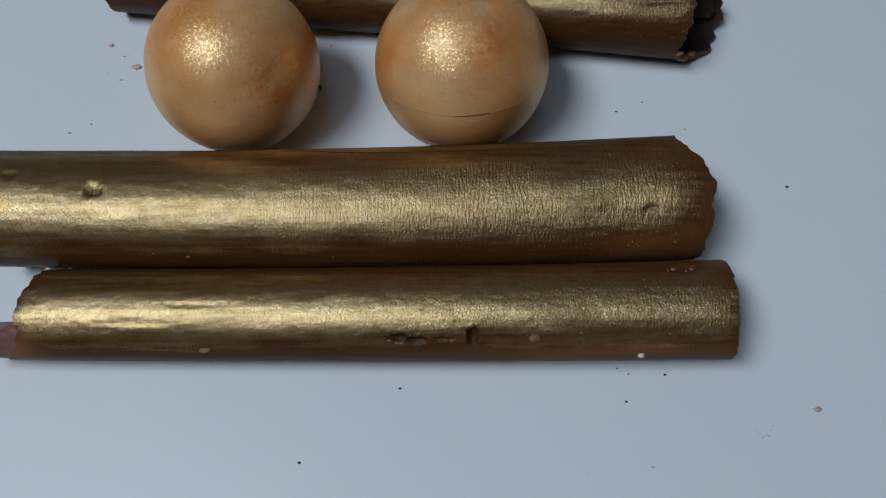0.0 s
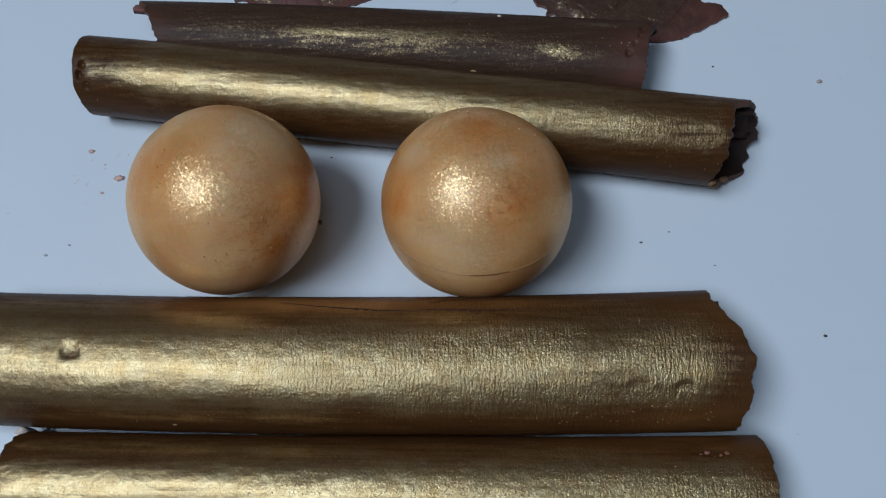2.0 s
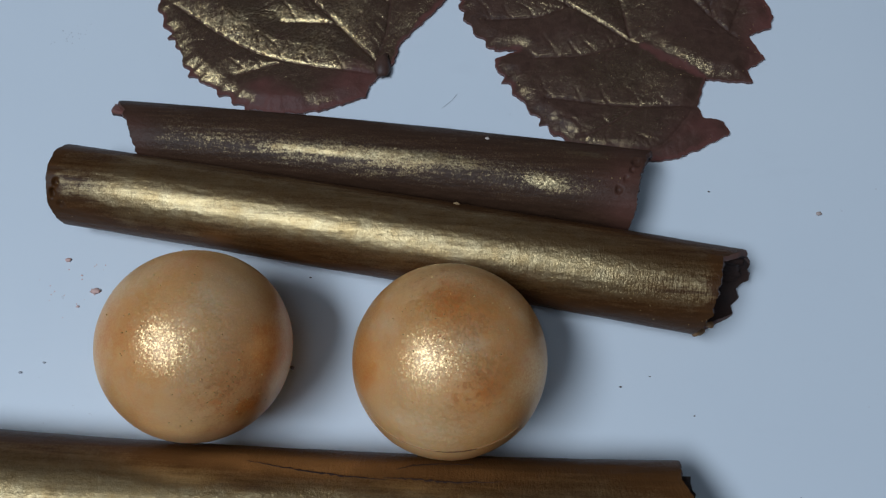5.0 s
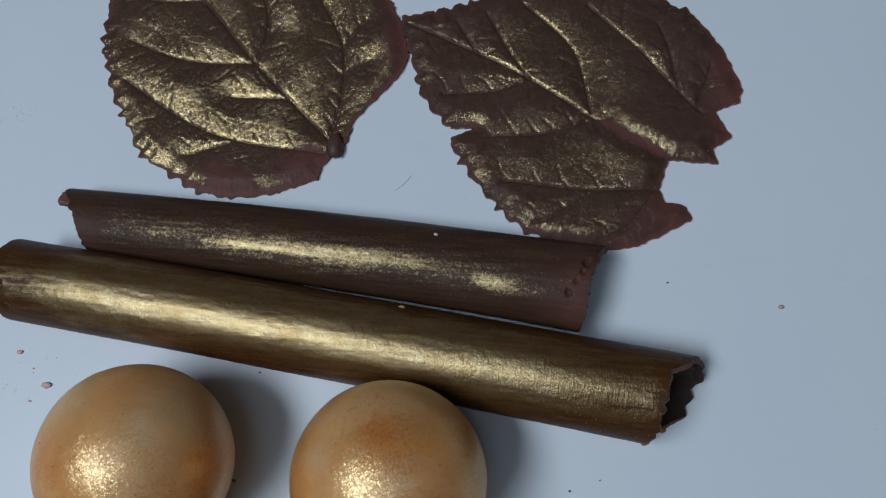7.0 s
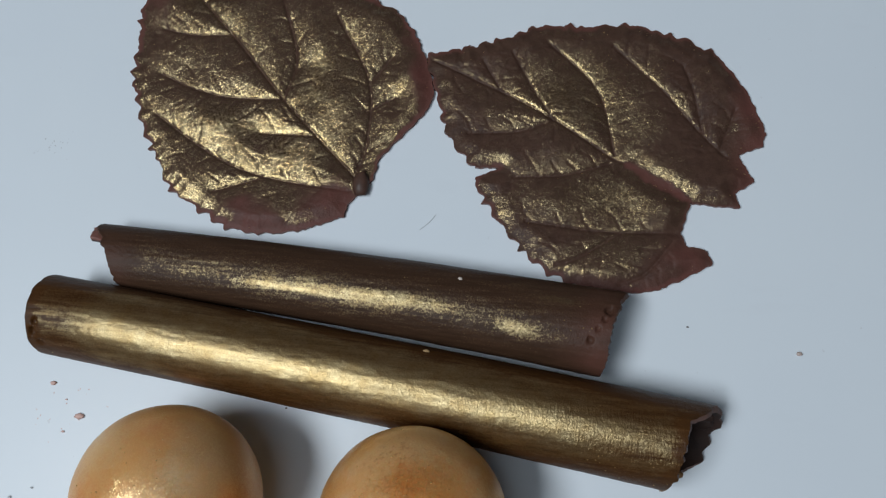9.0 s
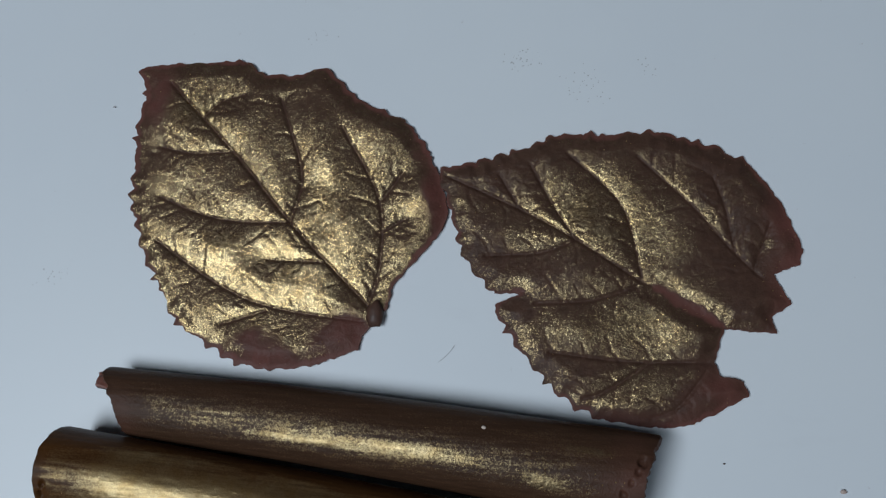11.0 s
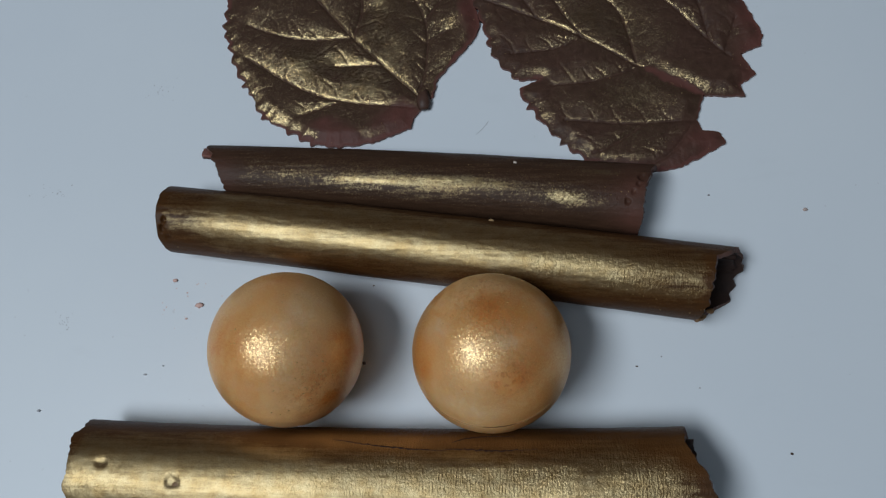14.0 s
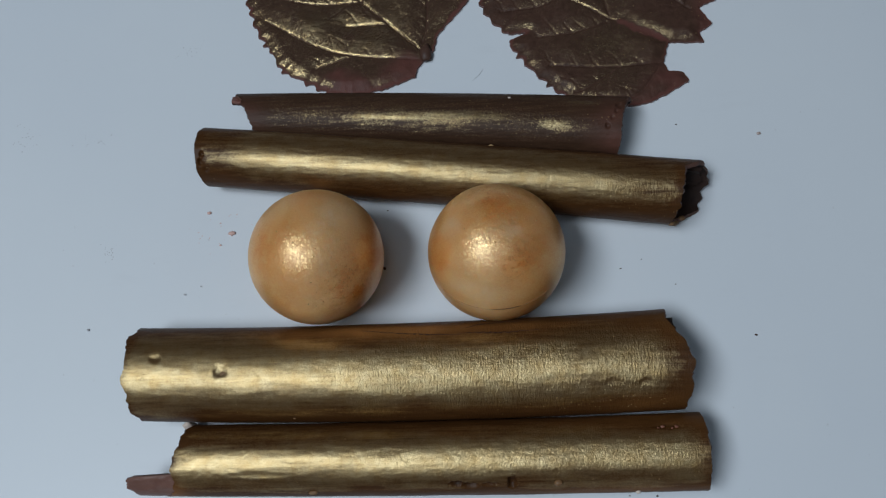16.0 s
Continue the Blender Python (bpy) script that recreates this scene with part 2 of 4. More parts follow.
LEAF = dusted_chocolate("gold_dusted_leaf", (150, 150, 150), 0.46, (0.140, 0.052, 0.042), (0.058, 0.030, 0.021), sparkle=1.35, patchy=0.35, netted=330.0, grain_size=3600.0, thick=0.50, gloss=0.27, rugged=0.38, flake=3400.0, shine=0.14)
# near-black, so that the shade inside the hollow rolls is in the colour
INSIDE = plain_chocolate("darkened_chocolate", (0.020, 0.009, 0.006), (0.038, 0.017, 0.011), 0.7)
RIM = plain_chocolate("broken_chocolate", (0.075, 0.032, 0.020), (0.14, 0.06, 0.04), 0.6)
VEIN = plain_chocolate("vein_chocolate", (0.045, 0.021, 0.013), (0.075, 0.036, 0.022))
MILKY = plain_chocolate("milk_chocolate", (0.15, 0.055, 0.040), (0.24, 0.105, 0.08))
TONGUE = plain_chocolate("pale_milk_chocolate", (0.14, 0.062, 0.045), (0.20, 0.10, 0.075))
FLECK_NODES = Nodes("gold_grain")
FLECK = FLECK_NODES.finish(FLECK_NODES.mix(FLECK_NODES.ramp(FLECK_NODES.noise(900.0), 0.3, 0.7), (0.62, 0.42, 0.17), (0.80, 0.60, 0.30)), 0.42, 0.8)
CRUMB_DARK = plain_chocolate("dark_crumb", (0.055, 0.028, 0.02), (0.10, 0.05, 0.035))
NUB = plain_chocolate("brown_nub", (0.17, 0.085, 0.035), (0.26, 0.15, 0.07))
CRUMB_RED = plain_chocolate("reddish_crumb", (0.64, 0.39, 0.33), (0.68, 0.45, 0.39))
CRUMB_TAN = plain_chocolate("tan_crumb", (0.36, 0.22, 0.10), (0.46, 0.30, 0.15))
CRUMB_PALE = plain_chocolate("pale_crumb", (0.62, 0.5, 0.42), (0.7, 0.6, 0.52))
FLAKE_RED = plain_chocolate("reddish_flake", (0.17, 0.06, 0.035), (0.24, 0.10, 0.06))
CRUMB_DULL = plain_chocolate("dull_crumb", (0.46, 0.34, 0.30), (0.52, 0.42, 0.37))
GREY = plain_chocolate("grey_dust", (0.42, 0.42, 0.44), (0.50, 0.50, 0.52), 0.8)

# ---------------------------------------------------------------- the setting
box("board", (-0.80, -0.50, -0.03), (0.80, 0.70, 0.0), BOARD, label="smooth white board with faint smears and specks", category="board")
box("floor", (-2.0, -2.0, -0.07), (2.0, 2.0, -0.03), FLOOR, label="plain grey floor", category="floor")
box("ceiling", (-2.0, -2.0, 2.5), (2.0, 2.0, 2.6), WALL, label="plain pale ceiling", category="ceiling")
for wall_name, wall_low, wall_high in (
    ("wall_north", (-2.1, 2.0, -0.07), (2.1, 2.1, 2.6)), ("wall_south", (-2.1, -2.1, -0.07), (2.1, -2.0, 2.6)),
    ("wall_west", (-2.1, -2.0, -0.07), (-2.0, 2.0, 2.6)), ("wall_east", (2.0, -2.0, -0.07), (2.1, 2.0, 2.6))):
    box(wall_name, wall_low, wall_high, WALL, label="plain grey painted wall", category="wall")

# ---------------------------------------------------------------- rolled chocolate sticks
AROUND, ALONG = 144, 420


def around(profile, phi):
    """Periodic smooth curve through (degrees, millimetres) pairs, in metres."""
    ang = [a for a, _ in profile]
    val = [v for _, v in profile]
    return np.interp(phi, [ang[-1] - 360, *ang, ang[0] + 360], [val[-1], *val, val[0]]) / 1000


def roll(spec, seed, shrink=0.0):
    """Points of a rolled sheet: a grid along x and round the axis. Returns points and the grid's x and angle."""
    phi = np.linspace(0, 360, AROUND, endpoint=False)[None, :]
    rad = np.radians(phi)
    jag = spec.get("jag", 0.6) / 1000
    cx, sx = np.cos(rad) * 2.0, np.sin(rad) * 2.0
    left = around(spec["left"], phi) + spec.get("rag", 1.0) * jag * (fractal(cx * 2.2, sx * 2.2, 1.0, seed, 4) + 0.16 * value_noise(cx * 14, sx * 14, 2.0, seed))
    right = around(spec["right"], phi) + spec.get("torn", 1.0) * jag * (fractal(cx * 2.2, sx * 2.2, 5.0, seed + 3, 4) + 0.16 * value_noise(cx * 14, sx * 14, 7.0, seed))
    t = np.linspace(0, 1, ALONG)[:, None]
    t = t + 0.035 * np.sin(2 * np.pi * t) / -1.0 * 0.5
    x = left * (1 - t) + right * t
    c0, c1, c2 = spec["axis"]
    a = spec["half"][0] + spec["half"][1] * x - shrink
    b = (spec["half"][0] + spec["half"][1] * x) * spec["tall"] - shrink
    lift = (spec["half"][0] + spec["half"][1] * x) * spec["tall"]
    y0 = c0 + c1 * x + c2 * x * x
    # long dents, streaks and fine pits
    rise = 0.00007 * fractal(x * 55, np.cos(rad) * 1.6, np.sin(rad) * 1.6, seed + 11, 3)
    rise = rise + 0.000025 * fractal(x * 160, np.cos(rad) * 9, np.sin(rad) * 9, seed + 17, 3)
    rise = rise + 0.00003 * value_noise(x * 1500, np.cos(rad) * 22, np.sin(rad) * 22, seed + 23)
    for px, pphi, length, width, depth in spec.get("pits", ()):
        du = (x - px / 1000) / (length / 1000)
        dv = (phi - pphi) / width
        ragged = (du * du + dv * dv) * (1 + 0.45 * value_noise(x * 1600, phi * 0.25, 0, seed))
        rise = rise - depth / 1000 * np.exp(-ragged ** 3) + 0.00012 * min(1.0, depth) ** 2 * np.exp(-(ragged - 1.6) ** 2 * 4)
    under = smooth(-0.75, -0.95, np.sin(rad))
    rise = rise * (1 - under)
    y = y0 + (a + rise) * np.cos(rad)
    z = lift + (b + rise) * np.sin(rad)
    return np.stack(np.broadcast_arrays(x, y, z), -1), np.broadcast_arrays(x, phi)[0], np.broadcast_arrays(x, phi)[1], left, right


def rolled_stick(name, spec, seed, material, label):
    stick = thing(name, label, "chocolate stick", "rolled chocolate sticks")
    outer, x, phi, left, right = roll(spec, seed)
    inner = roll(spec, seed, shrink=spec["wall"])[0].copy()
    inner[..., 2] = np.maximum(inner[..., 2], 0.0003)
    outer[..., 2] = np.maximum(outer[..., 2], 0.0)
    near_end = np.minimum(x - left, right - x)
    worn = fractal(x * 90, np.cos(np.radians(phi)) * 2.5, np.sin(np.radians(phi)) * 2.5, seed + 31, 4)
    bare = 0.04 * smooth(0.0022, 0.0, near_end + 0.0012 * worn)
    # dust thins away from the top: the highlight and dark flanks are painted in
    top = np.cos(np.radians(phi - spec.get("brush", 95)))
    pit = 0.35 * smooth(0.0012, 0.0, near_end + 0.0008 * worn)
    dust = spec.get("flank_shade", 0.75) * (smooth(0.25, 1.0, top + 0.20 * worn) - 0.70)
    for px, pphi, length, width, amount in spec.get("rubbed", ()):
        du, dv = (x - px / 1000) / (length / 1000), (phi - pphi) / width
        bare = bare + amount * np.exp(-(du * du + dv * dv)) * (0.75 + 0.5 * worn)
    for px, pphi, length, width, amount in spec.get("brushed", ()):
        du, dv = (x - px / 1000) / (length / 1000), (phi - pphi) / width
        dust = dust + amount * np.exp(-(du * du + dv * dv) ** 2) * (0.8 + 0.5 * worn)
    for px, pphi, length, width, depth in spec.get("pits", ()):
        du, dv = (x - px / 1000) / (length / 1000), (phi - pphi) / width
        hollow = np.exp(-((du * du + dv * dv) * (1 + 0.45 * value_noise(x * 1600, phi * 0.25, 0, seed))) ** 3)
        dust = dust - 1.5 * min(1.0, depth * 1.1) ** 1.5 * hollow
        pit = np.maximum(pit, hollow * min(1.0, depth) ** 1.5)
    dust = dust - 0.55 * smooth(0.0026, 0.0, near_end + 0.0016 * worn)
    weave = smooth(*spec.get("weave", (9.0, 9.1)), x) * (0.7 + 0.6 * worn)
    i = np.arange(ALONG - 1)[:, None] * AROUND
    j = np.arange(AROUND)[None, :]
    k = (j + 1) % AROUND
    quads = np.stack([i + j, i + k, i + AROUND + k, i + AROUND + j], -1).reshape(-1, 4)
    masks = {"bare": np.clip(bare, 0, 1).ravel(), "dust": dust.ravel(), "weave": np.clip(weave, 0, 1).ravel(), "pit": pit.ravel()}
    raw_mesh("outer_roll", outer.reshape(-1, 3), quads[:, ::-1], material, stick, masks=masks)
    # the inside of the sheet and its broken edges
    jj = np.arange(AROUND)
    kk = (jj + 1) % AROUND
    # the hollow's shade is part of this wall's colour
    raw_mesh("inner_wall", inner.reshape(-1, 3), quads, INSIDE, stick, "hollow inside of the roll, its shade put into the dark colour")
    for row, way in ((0, 1), (-1, -1)):
        mid = 0.5 * (inner[row] + outer[row])
        mid[:, 0] -= way * 0.0002 * (1 + value_noise(jj * 0.7, row, 0.0, seed))
        bands = [np.stack([jj, AROUND + jj, AROUND + kk, kk], -1), np.stack([AROUND + jj, 2 * AROUND + jj, 2 * AROUND + kk, AROUND + kk], -1)]
        faces = np.concatenate(bands)
        raw_mesh("broken_rim", np.concatenate([inner[row], mid, outer[row]]), faces if way > 0 else faces[:, ::-1], RIM, stick, "brown broken edge of the roll")
    return stick


def curled_layer(stick, spec, material, label, seed, phi0, phi1, x0, x1, shrink, jag=0.0012):
    """A loose piece of an inner layer that shows at a broken end."""
    na, nl = 40, 50
    u = np.linspace(0, 1, na)[None, :]
    t = np.linspace(0, 1, nl)[:, None]
    phi = np.radians(phi0 + (phi1 - phi0) * u)
    ends = jag * fractal(u * 5, 0.3, 0.0, seed, 4)
    x = (x0 + ends) * (1 - t) + x1 * t
    taper = 1 - 0.30 * (1 - t) * (2 * u - 1) ** 2
    phi = phi.mean() + (phi - phi.mean()) * taper
    half = spec["half"][0] + spec["half"][1] * x
    c0, c1, c2 = spec["axis"]
    y0 = c0 + c1 * x + c2 * x * x
    bump = 0.00012 * fractal(x * 400, u * 6, 0.0, seed + 5)
    layers = []
    for inset in (shrink, shrink + 0.0009):
        a = half - inset + bump
        b = half * spec["tall"] - inset + bump
        z = np.maximum(half * spec["tall"] + b * np.sin(phi), 0.0004 + (inset - shrink) * 0.5)
        layers.append(np.stack(np.broadcast_arrays(x, y0 + a * np.cos(phi), z), -1).reshape(-1, 3))
    n = na * nl
    i = (np.arange(nl - 1)[:, None] * na + np.arange(na - 1)[None, :]).ravel()
    top = np.stack([i, i + na, i + na + 1, i + 1], -1)
    low = top[:, ::-1] + n
    edge = [r for r in range(na)] + [r * na + na - 1 for r in range(1, nl)] + [(nl - 1) * na + r for r in range(na - 2, -1, -1)] + [r * na for r in range(nl - 2, 0, -1)]
    rim = [(edge[q], edge[(q + 1) % len(edge)], edge[(q + 1) % len(edge)] + n, edge[q] + n) for q in range(len(edge))]
    return raw_mesh("inner_roll", np.concatenate(layers), [*map(tuple, top), *map(tuple, low), *rim], material, stick, label)


def lump(name, at, size, material, parent, seed, label="", flatten=0.7):
    bm = bmesh.new()
    bmesh.ops.create_icosphere(bm, subdivisions=2, radius=1.0)
    for v in bm.verts:
        g = 1 + 0.45 * noise.noise(v.co * 1.6 + Vector((seed * 3.1, seed * 1.7, 0)))
        v.co = Vector((v.co.x * size[0], v.co.y * size[1], v.co.z * size[2] * flatten)) * g
    low = min(v.co.z for v in bm.verts)
    for v in bm.verts:
        v.co += Vector(at) - (Vector((0, 0, low)) if parent is None else Vector())
    return part(name, bm, material, parent, label)


def flecks(parent, spots, seed, size, label):
    """Loose grains of gold dust on a surface, too many to count."""
    rng = np.random.default_rng(seed)
    verts, faces = [], []
    for spot in spots:
        s = size * rng.uniform(0.5, 1.2)
        a = rng.uniform(0, 6.28)
        base = len(verts)
        for w in range(4):
            verts.append(np.asarray(spot) + s * np.array([math.cos(a + 1.57 * w) * rng.uniform(0.6, 1.2), math.sin(a + 1.57 * w) * rng.uniform(0.6, 1.2), -0.25]))
        verts.append(np.asarray(spot) + s * np.array([rng.uniform(-0.3, 0.3), rng.uniform(-0.3, 0.3), 0.6]))
        faces += [(base + w, base + (w + 1) % 4, base + 4) for w in range(4)]
    ob = raw_mesh("gold_flecks", verts, faces, FLECK, parent, flat=True)
    return tagged(ob, label, kind="stuff")


def roll_flecks(stick, spec, seed, count, x0, x1, phi0, phi1, size=0.00016):
    rng = np.random.default_rng(seed)
    spots = []
    for _ in range(count):
        x, phi = rng.uniform(x0, x1) / 1000, radians(rng.normal((phi0 + phi1) / 2, (phi1 - phi0) / 4))
        half = spec["half"][0] + spec["half"][1] * x
        c0, c1, c2 = spec["axis"]
        spots.append((x, c0 + c1 * x + c2 * x * x + half * math.cos(phi), half * spec["tall"] * (1 + math.sin(phi))))
    return flecks(stick, spots, seed, size, "loose bright grains of gold dust")


BIG = {"axis": (0.0497, 0.0184, 0.341), "flank_shade": 1.15, "half": (0.01030, 0.0035), "tall": 0.80, "wall": 0.0014, "jag": 0.8, "torn": 0.9,
       "left": ((0, -73.8), (60, -73.8), (90, -73.6), (140, -72.8), (180, -71.4), (270, -72.0)),
       "right": ((0, 38.8), (30, 38.6), (50, 38.6), (60, 39.6), (75, 40.6), (88, 42.0), (104, 43.0), (135, 42.6), (160, 41.6), (180, 41.2), (270, 42.0), (320, 40.5)),
       "pits": ((-52.8, 95, 1.5, 6, 0.30), (-66.9, 79, 1.4, 4, 0.22), (33.5, 122, 1.2, 3, 0.28), (27, 120, 1.4, 2.5, 0.16), (24.7, 141, 1.8, 3, 0.2), (20, 146, 1.4, 3, 0.14), (30, 138, 1.5, 2.5, 0.14), (-6, 160, 2, 4, 0.12)),
       "rubbed": ((-18, 42, 20, 13, 1.2), (9, 42, 12, 13, 0.35), (38, 30, 10, 40, 0.35), (34, 160, 10, 22, 0.35)),
       "brushed": ((40.0, 80, 3.2, 150, -0.8), (39, 60, 9, 60, -0.25), (24, 50, 18, 24, -0.3), (-60, 25, 16, 16, -0.4), (34, 112, 6, 12, 0.3), (30, 150, 12, 14, -0.3)),
       "weave": (-0.045, 0.005)}
FRONT = {"axis": (0.0319, 0.0076, 0.144), "flank_shade": 1.3, "half": (0.00755, 0.0041), "tall": 0.84, "wall": 0.0012, "jag": 0.5, "torn": 0.4,
         "left": ((0, -60.6), (60, -61.6), (90, -62.6), (125, -62.8), (150, -63.2), (175, -64.6), (200, -66.5), (270, -64)),
         "right": ((0, 44.3), (60, 44.8), (90, 44.9), (180, 45.0), (270, 44.4)),
         "pits": ((6.4, 136, 0.8, 11, 1.0), (-4.6, 137, 1.3, 5, 0.8), (-2.0, 141, 1.7, 5, 0.8), (2.0, 138, 1.6, 2.5, 0.4), (37.1, 53, 2.4, 6, 0.3), (-44, 118, 7, 4, 0.08), (-36, 96, 5, 3, 0.06)),
         "rubbed": ((-64, 165, 4, 30, 0.9), (30, 165, 30, 16, 0.4), (40, 30, 20, 30, 0.35)),
         "brushed": ((-58, 66, 6, 9, -0.9), (-45, 75, 9, 4, -0.7), (-62, 95, 3, 12, -0.5), (-30, 62, 12, 5, -0.35), (43, 60, 3, 60, -0.5)),
         "weave": (-0.03, 0.12)}
BACK = {"axis": (0.1092, -0.0965, -0.311), "flank_shade": 0.25, "half": (0.00680, 0.0200), "tall": 0.76, "wall": 0.0011, "jag": 0.5, "torn": 0.6,
        "left": ((0, -57.2), (40, -57.6), (70, -55.6), (110, -54.0), (150, -52.6), (180, -51.6), (270, -54.0)),
        "right": ((0, 36.4), (45, 35.4), (90, 33.8), (140, 33.0), (180, 32.4), (270, 33.5)),
        "pits": ((33.3, 66, 0.7, 7, 0.6), (32.6, 78, 0.5, 5, 0.5), (30.4, 109, 0.6, 5, 0.5), (31.5, 92, 0.4, 4, 0.35)),
        "rubbed": ((32.5, 100, 3.0, 110, 0.65), (33, 130, 7, 60, 0.6), (-54, 120, 4, 60, 0.5)),
        "brushed": ((-7, 104, 21, 13, 0.52), (0, 100, 8, 11, 0.40), (-20, 108, 16, 4, 0.4), (17.6, 113, 4.5, 10, 0.6), (26, 62, 5, 5, 0.5), (-30, 80, 30, 14, 0.1))}
SLANT = {"axis": (0.0943, -0.1270, -0.086), "half": (0.00728, 0.0049), "flank_shade": 1.0, "tall": 0.96, "wall": 0.0011, "jag": 0.45, "torn": 1.1, "rag": 0.35,
         "left": ((0, -62.5), (30, -63.4), (60, -64.0), (90, -64.0), (140, -63.9), (180, -63.2), (270, -63.2)),
         "right": ((0, 51.2), (35, 49.4), (60, 46.2), (90, 44.9), (140, 43.8), (180, 42.8), (220, 44.6), (260, 50.4), (320, 52.4)),
         "pits": ((4, 158, 1.4, 6, 0.3), (-62.3, 108, 0.5, 6, 0.6), (-62.8, 124, 0.5, 7, 0.7), (-61.5, 138, 0.6, 5, 0.3)),
         "rubbed": ((-35, 148, 3, 12, 0.4),),
         "brushed": ((-63, 100, 10, 260, -0.75), (42, 115, 12, 200, -0.35), (38, 60, 13, 70, -0.2), (-10, 100, 80, 300, -0.08)),
         "weave": (0.0, 0.06)}

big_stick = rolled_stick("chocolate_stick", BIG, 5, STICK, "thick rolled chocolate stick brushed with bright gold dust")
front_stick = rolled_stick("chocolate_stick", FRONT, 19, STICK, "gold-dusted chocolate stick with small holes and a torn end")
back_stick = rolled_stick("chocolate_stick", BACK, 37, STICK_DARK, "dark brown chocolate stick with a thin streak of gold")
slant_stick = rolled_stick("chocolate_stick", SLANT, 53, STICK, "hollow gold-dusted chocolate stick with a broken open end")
curled_layer(big_stick, BIG, INSIDE, "dark inner layer at the broken end", 61, 20, 62, 0.0402, 0.02, 0.0016, 0.0003)
curled_layer(front_stick, FRONT, TONGUE, "reddish milk chocolate tongue of the inner layer", 67, 110, 195, -0.0722, -0.05, 0.0002)
curled_layer(back_stick, BACK, MILKY, "small curled lip of chocolate", 71, 12, 72, -0.0584, -0.05, 0.0007, 0.0005)
curled_layer(slant_stick, SLANT, INSIDE, "broken layer inside the hollow end, coloured dark as in shade", 73, 300, 395, 0.0505, 0.03, 0.0016, 0.0008)
for fx, fy, fz, size in ((0.0442, 0.0826, 0.0035, 0.0011), (0.0462, 0.0838, 0.0030, 0.0008), (0.0432, 0.0815, 0.0060, 0.0007)):
    lump("broken_flake", (fx, fy, fz), (size, 0.7 * size, 0.6 * size), NUB, slant_stick, fx * 900, "brown flake at the broken end")
lump("flake", (0.0173, 0.0934, 0.0136), (0.0004, 0.0003, 0.0003), CRUMB_PALE, slant_stick, 14, "tiny pale flake")
lump("flake", (0.0085, 0.1126, 0.0094), (0.0004, 0.0003, 0.0003), CRUMB_PALE, back_stick, 15, "tiny pale flake")
lump("flake", (-0.0420, 0.1178, 0.0066), (0.0003, 0.0002, 0.0002), CRUMB_PALE, back_stick, 16, "tiny pale flake")
for q in range(9):
    fx = 0.0135 + 0.0014 * q
    lump("flake", (fx, 0.0497 + 0.0184 * fx + 0.341 * fx * fx + 0.0098, 0.0098), (0.00035, 0.0002, 0.00025), CRUMB_PALE, big_stick, 40 + q, "tiny pale flake")
for q in range(10):
    fx = -0.046 + 0.0065 * q + 0.002 * math.sin(q * 2.3)
    lump("flake", (fx, 0.0497 + 0.0184 * fx + 0.341 * fx * fx - 0.0097, 0.0098 + 0.0008 * math.sin(q * 1.7)), (0.0004, 0.0002, 0.0003), NUB, big_stick, 60 + q, "tiny brown flake")
for q in range(6):
    fx = 0.0355 + 0.0009 * q
    lump("flake", (fx, 0.0365 + 0.0004 * math.sin(q * 2.1), 0.0117), (0.0003 + 0.00012 * math.sin(q * 1.9), 0.0003, 0.0002), FLAKE_RED, front_stick, 80 + q, "tiny reddish flake")


def scratch(stick, spec, marks, width, seed):
    """A fine dark scratch that runs over a roll through (millimetres along, degrees round) marks."""
    bm = bmesh.new()
    rows = []
    c0, c1, c2 = spec["axis"]
    count = 90
    for q in range(count):
        f = q / (count - 1) * (len(marks) - 1)
        k = min(int(f), len(marks) - 2)
        u = f - k
        x = (marks[k][0] * (1 - u) + marks[k + 1][0] * u) / 1000
        phi = marks[k][1] * (1 - u) + marks[k + 1][1] * u + 1.2 * noise.noise(Vector((q * 0.21, seed, 0)))
        half = spec["half"][0] + spec["half"][1] * x
        wide = width * (0.15 + abs(math.sin(math.pi * q / (count - 1))) * max(0.1, 0.7 + 0.9 * noise.noise(Vector((q * 0.33, 5, seed)))))
        row = []
        for side, lift in ((-1, 0.00001), (0, 0.00007), (1, 0.00001)):
            a = radians(phi) + side * wide / half
            r = half + 0.00015 + lift
            row.append(bm.verts.new((x, c0 + c1 * x + c2 * x * x + r * math.cos(a), half * spec["tall"] + (r - half + half * spec["tall"]) * math.sin(a))))
        rows.append(row)
    for ra, rb in zip(rows, rows[1:]):
        for q in (0, 1):
            bm.faces.new((ra[q], rb[q], rb[q + 1], ra[q + 1]))
    return part("scratch", bm, INSIDE, stick, "fine dark scratch in the gold")


scratch(big_stick, BIG, ((-24.0, 42), (-16.6, 49), (-9.9, 53), (-3.2, 55)), 0.00016, 3)
scratch(big_stick, BIG, ((-3.8, 53), (0.5, 53), (5.5, 55), (13.0, 53)), 0.00015, 7)
scratch(big_stick, BIG, ((-2.2, 44), (0.0, 38), (4.0, 34), (9.0, 34)), 0.00017, 11)
lump("nub", (0.0155, 0.0264, 0.0108), (0.0009, 0.0007, 0.0007), NUB, front_stick, 3, "small round raised nub")
lump("nub", (0.0312, 0.0247, 0.0079), (0.0005, 0.0005, 0.0005), CRUMB_PALE, front_stick, 4, "small pale nub")
lump("nub", (-0.0338, 0.0251, 0.0090), (0.0010, 0.0005, 0.0004), NUB, front_stick, 6)
lump("nub", (-0.0520, 0.0484, 0.0156), (0.0012, 0.0008, 0.0005), NUB, big_stick, 8, "small raised flake in a dent")

